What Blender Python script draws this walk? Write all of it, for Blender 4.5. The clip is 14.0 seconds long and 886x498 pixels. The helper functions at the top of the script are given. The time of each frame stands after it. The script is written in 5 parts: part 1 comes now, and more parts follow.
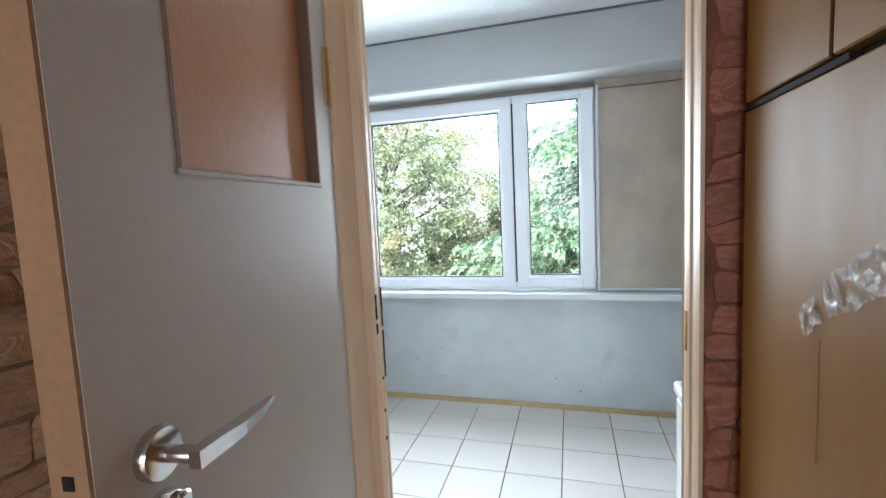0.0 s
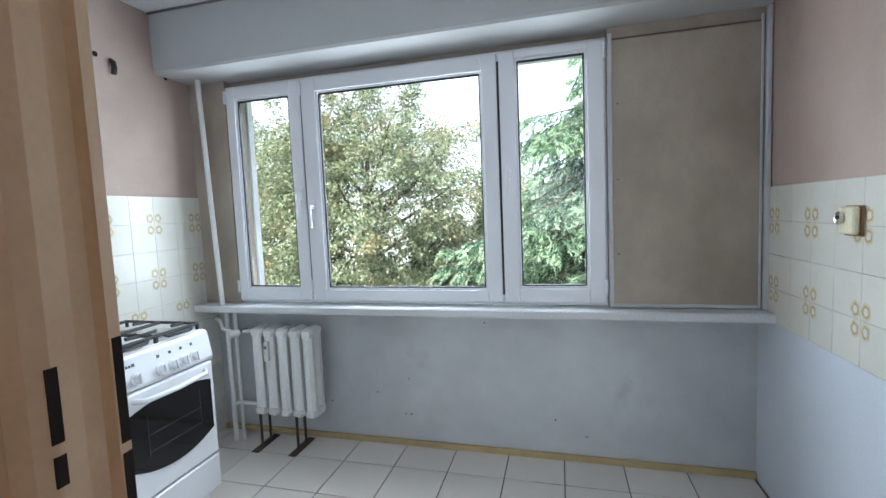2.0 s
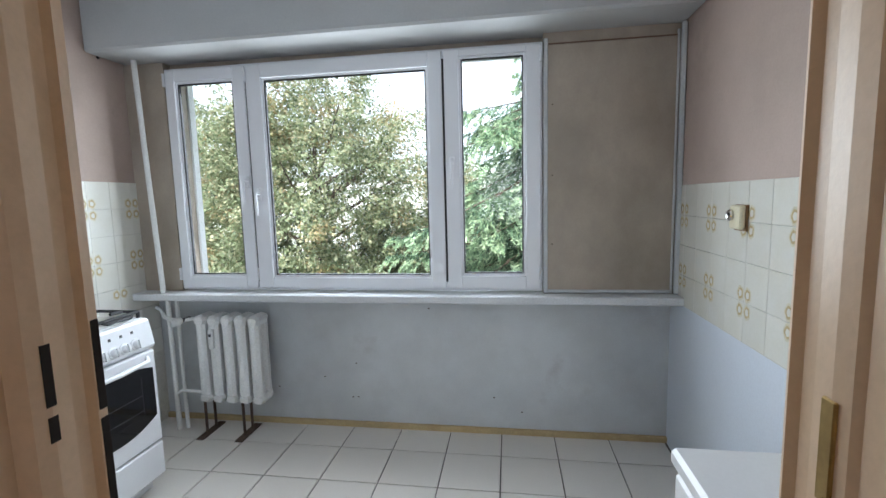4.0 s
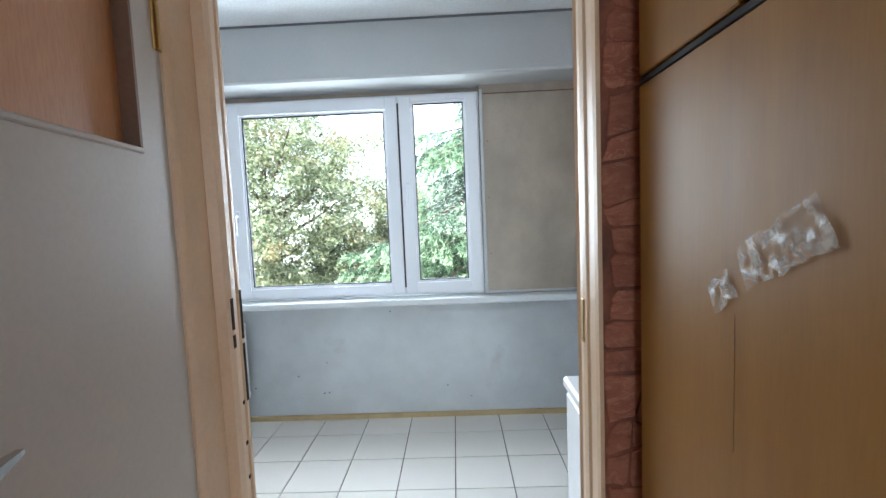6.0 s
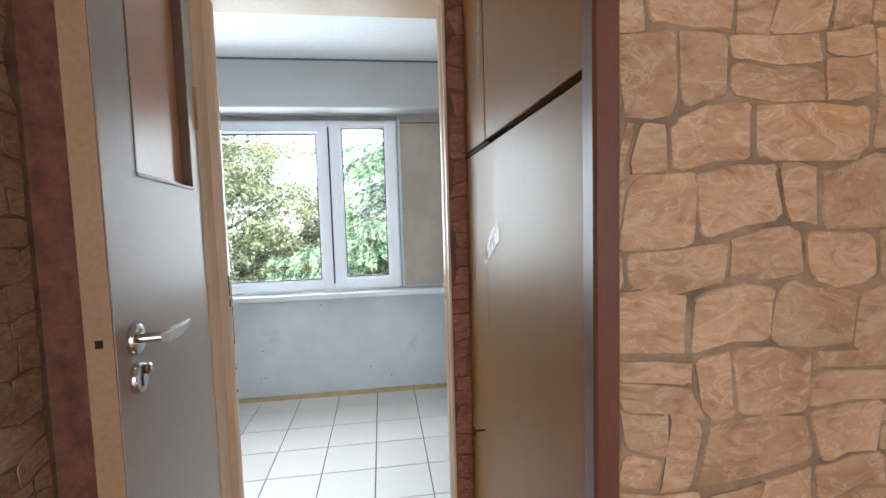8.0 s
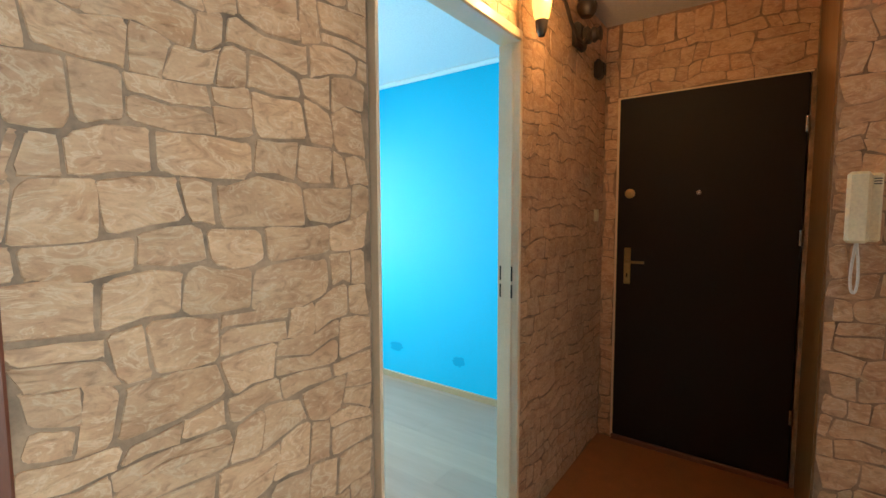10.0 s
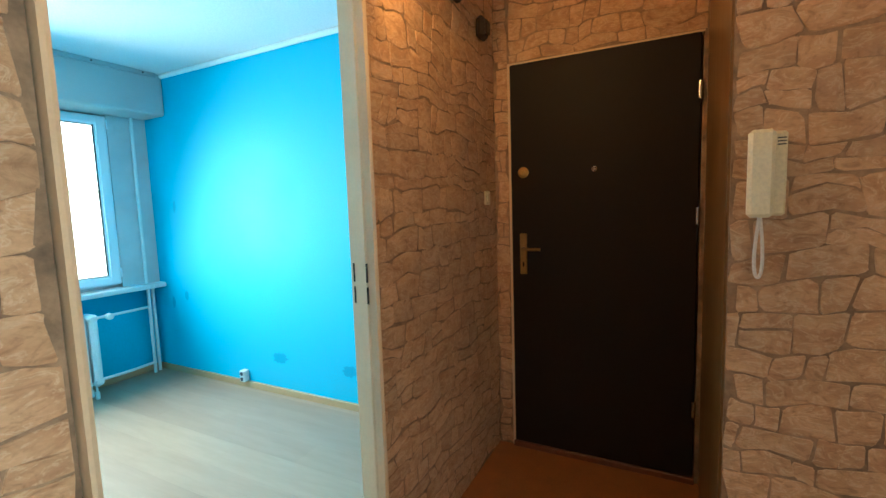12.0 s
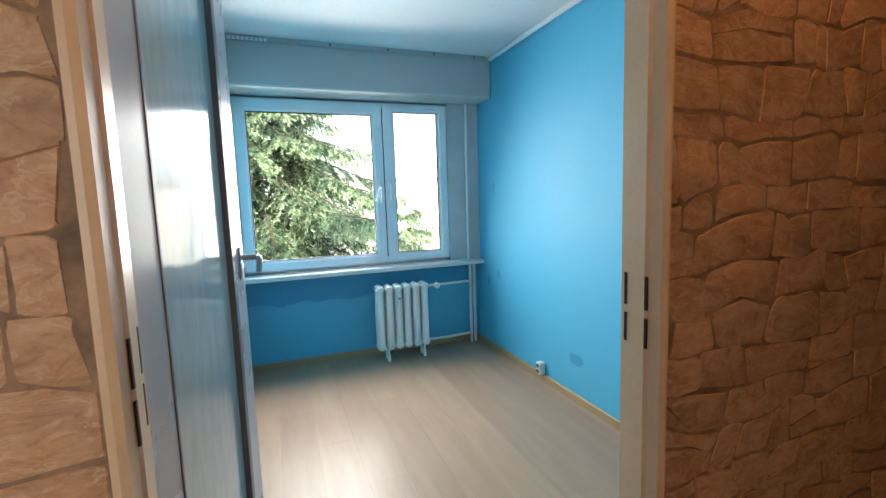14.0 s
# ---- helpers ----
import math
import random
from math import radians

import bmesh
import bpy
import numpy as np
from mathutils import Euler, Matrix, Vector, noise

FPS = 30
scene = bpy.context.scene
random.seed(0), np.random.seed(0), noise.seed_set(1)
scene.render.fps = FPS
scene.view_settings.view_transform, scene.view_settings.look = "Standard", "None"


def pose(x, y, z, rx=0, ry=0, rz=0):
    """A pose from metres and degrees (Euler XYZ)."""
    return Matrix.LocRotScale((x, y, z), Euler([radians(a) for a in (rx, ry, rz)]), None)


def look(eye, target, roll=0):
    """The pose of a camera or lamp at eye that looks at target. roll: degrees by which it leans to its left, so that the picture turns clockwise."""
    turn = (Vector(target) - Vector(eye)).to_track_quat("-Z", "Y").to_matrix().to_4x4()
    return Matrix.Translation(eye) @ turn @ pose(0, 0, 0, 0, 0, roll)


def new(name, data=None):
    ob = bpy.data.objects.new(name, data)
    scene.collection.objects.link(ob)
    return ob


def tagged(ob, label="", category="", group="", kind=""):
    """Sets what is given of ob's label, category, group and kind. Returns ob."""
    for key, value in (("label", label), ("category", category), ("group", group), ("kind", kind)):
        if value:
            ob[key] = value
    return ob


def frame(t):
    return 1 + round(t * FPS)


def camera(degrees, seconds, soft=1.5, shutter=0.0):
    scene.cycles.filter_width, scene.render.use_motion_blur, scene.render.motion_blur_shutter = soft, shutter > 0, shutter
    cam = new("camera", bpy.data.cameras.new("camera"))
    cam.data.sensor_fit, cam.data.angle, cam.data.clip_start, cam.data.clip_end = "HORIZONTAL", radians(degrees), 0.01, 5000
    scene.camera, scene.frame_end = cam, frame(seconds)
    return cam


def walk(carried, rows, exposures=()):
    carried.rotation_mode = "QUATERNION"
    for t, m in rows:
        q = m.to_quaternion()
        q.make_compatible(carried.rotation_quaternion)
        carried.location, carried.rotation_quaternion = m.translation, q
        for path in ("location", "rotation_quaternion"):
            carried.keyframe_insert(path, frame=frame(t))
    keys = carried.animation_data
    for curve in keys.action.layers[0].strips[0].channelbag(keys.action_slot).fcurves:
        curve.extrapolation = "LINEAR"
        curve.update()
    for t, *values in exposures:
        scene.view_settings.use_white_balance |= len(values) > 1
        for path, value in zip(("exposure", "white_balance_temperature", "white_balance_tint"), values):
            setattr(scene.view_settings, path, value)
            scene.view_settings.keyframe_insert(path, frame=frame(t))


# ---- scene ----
cam = camera(89.7, 14.0)

PATH = [
    (0, (0.257, 0.245, 1.421), (-0.291, 2.16, 1.234), -2.7),
    (0.5, (0.259, 0.429, 1.387), (-0.286, 2.347, 1.24), -2.8),
    (1, (0.261, 0.634, 1.357), (-0.266, 2.558, 1.215), -2.8),
    (1.5, (0.206, 0.83, 1.347), (-0.3, 2.76, 1.203), -2.8),
    (2, (0.197, 0.945, 1.331), (-0.313, 2.872, 1.171), -2.4),
    (2.5, (0.2, 0.991, 1.316), (-0.332, 2.909, 1.125), -2.2),
    (3, (0.225, 0.993, 1.317), (-0.301, 2.91, 1.1), -2.0),
    (3.5, (0.243, 0.946, 1.333), (-0.137, 2.896, 1.102), -1.6),
    (3.7, (0.244, 0.909, 1.341), (-0.09, 2.868, 1.11), -1.5),
    (5.8, (0.239, 0.424, 1.368), (0.116, 2.413, 1.205), -2.5),
    (6, (0.241, 0.373, 1.368), (0.185, 2.366, 1.208), -2.4),
    (6.5, (0.238, 0.225, 1.388), (0.293, 2.218, 1.228), -2.2),
    (7, (0.248, 0.088, 1.394), (0.316, 2.082, 1.25), -2.3),
    (7.2, (0.258, 0.025, 1.391), (0.31, 2.019, 1.251), -2.3),
    (9.3, (0.353, -0.469, 1.382), (1.523, 1.146, 1.224), 0.0),
    (9.5, (0.39, -0.486, 1.384), (1.704, 1.014, 1.23), -0.0),
    (10, (0.442, -0.524, 1.374), (2.046, 0.662, 1.222), -0.2),
    (10.5, (0.513, -0.572, 1.363), (2.283, 0.345, 1.198), -0.0),
    (11, (0.594, -0.612, 1.352), (2.404, 0.219, 1.166), -0.4),
    (11.5, (0.733, -0.599, 1.335), (2.55, 0.212, 1.129), -1.3),
    (12, (0.922, -0.534, 1.341), (2.691, 0.377, 1.145), -1.9),
    (12.5, (1.108, -0.501, 1.326), (2.634, 0.777, 1.136), -2.7),
    (13, (1.274, -0.502, 1.327), (2.395, 1.144, 1.146), -1.4),
    (13.5, (1.36, -0.441, 1.306), (2.277, 1.323, 1.095), -1.9),
    (14, (1.446, -0.276, 1.312), (2.145, 1.585, 1.09), -1.9),
]
EXPOSURES = [(0, 2.24, 5600, 2), (1.5, 1.74, 5600, 4), (3, 1.25, 6000, 7), (3.7, 1.33, 5950, 7), (5.8, 2.02, 5600, 3), (7, 2.18, 5650, 4), (9.5, 2.1, 6000, 2), (10, 2.52, 5400, -13), (10.5, 2.86, 4950, -18), (11, 2.97, 4700, -21), (11.5, 2.88, 5000, -22), (12, 2.72, 5450, -18), (12.5, 2.32, 6250, -4), (13.5, 2.17, 7000, 11), (14, 1.92, 6900, 9)]
walk(cam, [(t, look(eye, target, roll)) for t, eye, target, roll in PATH], EXPOSURES)

# ---- world and sun ----
world = bpy.data.worlds.new("overcast_world")
scene.world = world
world.use_nodes = True
wn = world.node_tree
wn.nodes.clear()
sky = wn.nodes.new("ShaderNodeTexSky")
sky.sky_type = "NISHITA"
sky.sun_disc = False
sky.sun_elevation = radians(48)
sky.sun_rotation = radians(200)
sky.air_density, sky.dust_density, sky.ozone_density = 1.0, 4.0, 1.0
cloud = wn.nodes.new("ShaderNodeMixRGB")
cloud.inputs[0].default_value = 0.55
cloud.inputs[2].default_value = (9.5, 10.0, 10.6, 1)
bgd = wn.nodes.new("ShaderNodeBackground")
bgd.inputs["Strength"].default_value = 0.14
wout = wn.nodes.new("ShaderNodeOutputWorld")
wn.links.new(sky.outputs[0], cloud.inputs[1])
wn.links.new(cloud.outputs[0], bgd.inputs["Color"])
wn.links.new(bgd.outputs[0], wout.inputs[0])

sun_data = bpy.data.lights.new("sun", "SUN")
sun_data.energy, sun_data.angle, sun_data.color = 4.3, radians(10), (1.0, 0.95, 0.87)
sun = new("sun", sun_data)
sun.matrix_world = look((-3, -14, 27), (0, 8, 0))


def window_light(name, x0, x1, z0, z1, y, way, energy, color, dip=0.0, spread=180):
    """The sky's light in a window's opening."""
    data = bpy.data.lights.new(name, "AREA")
    data.shape, data.size, data.size_y, data.energy, data.color = "RECTANGLE", x1 - x0, z1 - z0, energy, color
    data.spread = radians(spread)
    ob = new(name, data)
    c = ((x0 + x1) / 2, y, (z0 + z1) / 2)
    ob.matrix_world = look(c, (c[0], c[1] + way, c[2] - dip))


DAY = (0.96, 0.98, 1.0)
window_light("window_light_kitchen", -1.6, 0.34, 0.93, 2.04, 3.31, -1, 15.5, DAY, 0.2, 165)
window_light("window_light_blue", 1.29, 2.45, 0.87, 2.01, 3.48, -1, 18.5, DAY, 0.3, 140)
# lamp in an assumed, unseen window, added to bring daylight into the hall
window_light("window_light_unseen_room", -0.4, 1.5, 0.9, 2.1, -4.36, 1, 12, DAY)


# ---- materials ----
def nodes_of(mat):
    mat.use_nodes = True
    nt = mat.node_tree
    return nt, nt.nodes["Principled BSDF"]


def surface(name, color, rough=0.6, metal=0.0, dark=None, scale=6.0, amount=0.5, grain=120.0, bump=0.08, spot=None, spot_scale=2.0,
            spot_from=0.58, vary=0.0, coat=0.0, spec=0.5, stretch=(1, 1, 1), rough_var=0.12, emission=None, strength=0.0, grain_tone=0.35, depth=0.004):
    """A procedural surface: broad stains, fine grain, bump, optional spots and variation from piece to piece."""
    mat = bpy.data.materials.new(name)
    nt, bsdf = nodes_of(mat)
    L = nt.links.new
    geo = nt.nodes.new("ShaderNodeNewGeometry")
    mp = nt.nodes.new("ShaderNodeMapping")
    mp.inputs["Scale"].default_value = stretch
    L(geo.outputs["Position"], mp.inputs["Vector"])
    broad = nt.nodes.new("ShaderNodeTexNoise")
    broad.inputs["Scale"].default_value, broad.inputs["Detail"].default_value, broad.inputs["Roughness"].default_value = scale, 6, 0.6
    fine = nt.nodes.new("ShaderNodeTexNoise")
    fine.inputs["Scale"].default_value, fine.inputs["Detail"].default_value = grain, 3
    L(mp.outputs[0], broad.inputs["Vector"])
    L(mp.outputs[0], fine.inputs["Vector"])
    dk = dark if dark else tuple(c * 0.72 for c in color)
    ramp = nt.nodes.new("ShaderNodeValToRGB")
    ramp.color_ramp.elements[0].position, ramp.color_ramp.elements[1].position = 0.5 - 0.28, 0.5 + 0.18
    ramp.color_ramp.elements[0].color = (*[a + (b - a) * (1 - amount) for a, b in zip(dk, color)], 1)
    ramp.color_ramp.elements[1].color = (*color, 1)
    L(broad.outputs["Fac"], ramp.inputs["Fac"])
    col = ramp.outputs["Color"]
    tone = nt.nodes.new("ShaderNodeMixRGB")
    tone.blend_type = "MULTIPLY"
    tone.inputs[0].default_value = grain_tone
    fr = nt.nodes.new("ShaderNodeValToRGB")
    fr.color_ramp.elements[0].position, fr.color_ramp.elements[1].position = 0.3, 0.62
    fr.color_ramp.elements[0].color = (0.62, 0.62, 0.62, 1)
    L(fine.outputs["Fac"], fr.inputs["Fac"])
    L(col, tone.inputs[1])
    L(fr.outputs["Color"], tone.inputs[2])
    col = tone.outputs[0]
    if spot:
        sp = nt.nodes.new("ShaderNodeTexNoise")
        sp.inputs["Scale"].default_value, sp.inputs["Detail"].default_value, sp.inputs["Roughness"].default_value = spot_scale, 8, 0.65
        L(mp.outputs[0], sp.inputs["Vector"])
        sr = nt.nodes.new("ShaderNodeValToRGB")
        sr.color_ramp.elements[0].position, sr.color_ramp.elements[1].position = spot_from, spot_from + 0.16
        sr.color_ramp.elements[1].color = (0.8, 0.8, 0.8, 1)
        L(sp.outputs["Fac"], sr.inputs["Fac"])
        mix = nt.nodes.new("ShaderNodeMixRGB")
        L(sr.outputs["Color"], mix.inputs[0])
        L(col, mix.inputs[1])
        mix.inputs[2].default_value = (*spot, 1)
        col = mix.outputs[0]
    if vary:
        info = nt.nodes.new("ShaderNodeObjectInfo")
        hsv = nt.nodes.new("ShaderNodeHueSaturation")
        m1 = nt.nodes.new("ShaderNodeMapRange")
        m1.inputs["To Min"].default_value, m1.inputs["To Max"].default_value = 1 - vary, 1 + vary
        m2 = nt.nodes.new("ShaderNodeMapRange")
        m2.inputs["To Min"].default_value, m2.inputs["To Max"].default_value = 0.5 - vary * 0.03, 0.5 + vary * 0.03
        L(info.outputs["Random"], m1.inputs["Value"])
        L(info.outputs["Random"], m2.inputs["Value"])
        L(m1.outputs[0], hsv.inputs["Value"])
        L(m2.outputs[0], hsv.inputs["Hue"])
        L(col, hsv.inputs["Color"])
        col = hsv.outputs[0]
    L(col, bsdf.inputs["Base Color"])
    rr = nt.nodes.new("ShaderNodeMapRange")
    rr.inputs["To Min"].default_value, rr.inputs["To Max"].default_value = max(0.02, rough - rough_var), min(1.0, rough + rough_var)
    L(broad.outputs["Fac"], rr.inputs["Value"])
    L(rr.outputs[0], bsdf.inputs["Roughness"])
    bsdf.inputs["Metallic"].default_value = metal
    bsdf.inputs["Coat Weight"].default_value = coat
    bsdf.inputs["Specular IOR Level"].default_value = spec
    if bump:
        bn = nt.nodes.new("ShaderNodeBump")
        bn.inputs["Strength"].default_value, bn.inputs["Distance"].default_value = bump, depth
        add = nt.nodes.new("ShaderNodeMath")
        add.operation = "ADD"
        L(broad.outputs["Fac"], add.inputs[0])
        L(fine.outputs["Fac"], add.inputs[1])
        L(add.outputs[0], bn.inputs["Height"])
        L(bn.outputs[0], bsdf.inputs["Normal"])
    if emission:
        bsdf.inputs["Emission Color"].default_value = (*emission, 1)
        bsdf.inputs["Emission Strength"].default_value = strength
    return mat


def clear_glass(name, tint=(1, 1, 1), gloss=0.012):
    mat = bpy.data.materials.new(name)
    mat.use_nodes = True
    nt = mat.node_tree
    nt.nodes.clear()
    tr = nt.nodes.new("ShaderNodeBsdfTransparent")
    tr.inputs[0].default_value = (*tint, 1)
    gl = nt.nodes.new("ShaderNodeBsdfGlossy")
    gl.inputs["Roughness"].default_value = 0.03
    mx = nt.nodes.new("ShaderNodeMixShader")
    mx.inputs[0].default_value = gloss
    out = nt.nodes.new("ShaderNodeOutputMaterial")
    nt.links.new(tr.outputs[0], mx.inputs[1])
    nt.links.new(gl.outputs[0], mx.inputs[2])
    nt.links.new(mx.outputs[0], out.inputs[0])
    return mat


def leaf_material(name, cols, rough=0.55):
    """Leaves whose tint changes from leaf to leaf."""
    mat = bpy.data.materials.new(name)
    nt, bsdf = nodes_of(mat)
    geo = nt.nodes.new("ShaderNodeNewGeometry")
    ramp = nt.nodes.new("ShaderNodeValToRGB")
    while len(ramp.color_ramp.elements) < len(cols):
        ramp.color_ramp.elements.new(0.5)
    for i, (e, c) in enumerate(zip(ramp.color_ramp.elements, cols)):
        e.position, e.color = i / (len(cols) - 1), (*c, 1)
    nt.links.new(geo.outputs["Random Per Island"], ramp.inputs["Fac"])
    nt.links.new(ramp.outputs[0], bsdf.inputs["Base Color"])
    bsdf.inputs["Roughness"].default_value = rough
    tr = nt.nodes.new("ShaderNodeBsdfTranslucent")
    nt.links.new(ramp.outputs[0], tr.inputs[0])
    mx = nt.nodes.new("ShaderNodeMixShader")
    mx.inputs[0].default_value = 0.35
    nt.links.new(bsdf.outputs[0], mx.inputs[1])
    nt.links.new(tr.outputs[0], mx.inputs[2])
    nt.links.new(mx.outputs[0], nt.nodes["Material Output"].inputs[0])
    return mat


def film_material(name):
    """A clear film with milky creases."""
    mat = bpy.data.materials.new(name)
    nt, bsdf = nodes_of(mat)
    bsdf.inputs["Base Color"].default_value = (0.75, 0.72, 0.66, 1)
    bsdf.inputs["Roughness"].default_value = 0.22
    tr = nt.nodes.new("ShaderNodeBsdfTransparent")
    nz = nt.nodes.new("ShaderNodeTexNoise")
    nz.inputs["Scale"].default_value, nz.inputs["Detail"].default_value = 70, 4
    ramp = nt.nodes.new("ShaderNodeValToRGB")
    ramp.color_ramp.elements[0].position, ramp.color_ramp.elements[1].position = 0.42, 0.66
    ramp.color_ramp.elements[0].color = (0.06, 0.06, 0.06, 1)
    ramp.color_ramp.elements[1].color = (0.62, 0.62, 0.62, 1)
    geo = nt.nodes.new("ShaderNodeNewGeometry")
    nt.links.new(geo.outputs["Position"], nz.inputs["Vector"])
    nt.links.new(nz.outputs["Fac"], ramp.inputs["Fac"])
    mx = nt.nodes.new("ShaderNodeMixShader")
    nt.links.new(ramp.outputs["Color"], mx.inputs[0])
    nt.links.new(tr.outputs[0], mx.inputs[1])
    nt.links.new(bsdf.outputs[0], mx.inputs[2])
    nt.links.new(mx.outputs[0], nt.nodes["Material Output"].inputs[0])
    return mat


def stone_paper(name, color, dark, pale, vary=0.1):
    """Embossed stone-print paper: blotched colour, swirling crinkles, paler along the ridges and darker in the hollows.
    """
    mat = bpy.data.materials.new(name)
    nt, bsdf = nodes_of(mat)
    L = nt.links.new
    geo = nt.nodes.new("ShaderNodeNewGeometry")
    info = nt.nodes.new("ShaderNodeObjectInfo")
    shift = nt.nodes.new("ShaderNodeVectorMath")
    shift.operation = "MULTIPLY_ADD"
    shift.inputs[1].default_value, shift.inputs[2].default_value = (1, 1, 1.9), (0, 0, 0)
    L(geo.outputs["Position"], shift.inputs[0])
    hop = nt.nodes.new("ShaderNodeVectorMath")
    hop.operation = "SCALE"
    hop.inputs[0].default_value = (3.1, 5.3, 7.7)
    L(info.outputs["Random"], hop.inputs["Scale"])
    L(hop.outputs[0], shift.inputs[2])

    def tex(scale, detail, rough, distortion):
        n = nt.nodes.new("ShaderNodeTexNoise")
        n.inputs["Scale"].default_value, n.inputs["Detail"].default_value = scale, detail
        n.inputs["Roughness"].default_value, n.inputs["Distortion"].default_value = rough, distortion
        L(shift.outputs[0], n.inputs["Vector"])
        return n.outputs["Fac"]

    def ramp(fac, stops):
        r = nt.nodes.new("ShaderNodeValToRGB")
        while len(r.color_ramp.elements) < len(stops):
            r.color_ramp.elements.new(0.5)
        for e, (p, c) in zip(r.color_ramp.elements, stops):
            e.position, e.color = p, (*c, 1)
        L(fac, r.inputs["Fac"])
        return r.outputs["Color"]

    def mix(kind, fac, a, b):
        m = nt.nodes.new("ShaderNodeMixRGB")
        m.blend_type = kind
        if isinstance(fac, float):
            m.inputs[0].default_value = fac
        else:
            L(fac, m.inputs[0])
        L(a, m.inputs[1])
        if isinstance(b, tuple):
            m.inputs[2].default_value = (*b, 1)
        else:
            L(b, m.inputs[2])
        return m.outputs[0]

    broad, swirl, fine = tex(9, 5, 0.6, 0.6), tex(15, 4, 0.55, 2.6), tex(120, 3, 0.5, 0.0)
    col = ramp(broad, [(0.3, dark), (0.62, color)])
    col = mix("MIX", ramp(swirl, [(0.53, (0, 0, 0)), (0.6, (0.75, 0.75, 0.75)), (0.66, (0, 0, 0))]), col, pale)
    col = mix("MULTIPLY", 0.55, col, ramp(swirl, [(0.3, (0.5, 0.45, 0.42)), (0.44, (1, 1, 1))]))
    col = mix("MULTIPLY", 0.3, col, ramp(fine, [(0.3, (0.7, 0.7, 0.7)), (0.62, (1, 1, 1))]))
    hsv = nt.nodes.new("ShaderNodeHueSaturation")
    mr = nt.nodes.new("ShaderNodeMapRange")
    mr.inputs["To Min"].default_value, mr.inputs["To Max"].default_value = 1 - vary, 1 + vary
    L(info.outputs["Random"], mr.inputs["Value"])
    L(mr.outputs[0], hsv.inputs["Value"])
    L(col, hsv.inputs["Color"])
    L(hsv.outputs[0], bsdf.inputs["Base Color"])
    bsdf.inputs["Roughness"].default_value = 0.5
    bsdf.inputs["Specular IOR Level"].default_value = 0.4
    b1 = nt.nodes.new("ShaderNodeBump")
    b1.inputs["Strength"].default_value, b1.inputs["Distance"].default_value = 0.55, 0.008
    L(swirl, b1.inputs["Height"])
    b2 = nt.nodes.new("ShaderNodeBump")
    b2.inputs["Strength"].default_value, b2.inputs["Distance"].default_value = 0.35, 0.002
    L(fine, b2.inputs["Height"])
    L(b1.outputs[0], b2.inputs["Normal"])
    L(b2.outputs[0], bsdf.inputs["Normal"])
    return mat


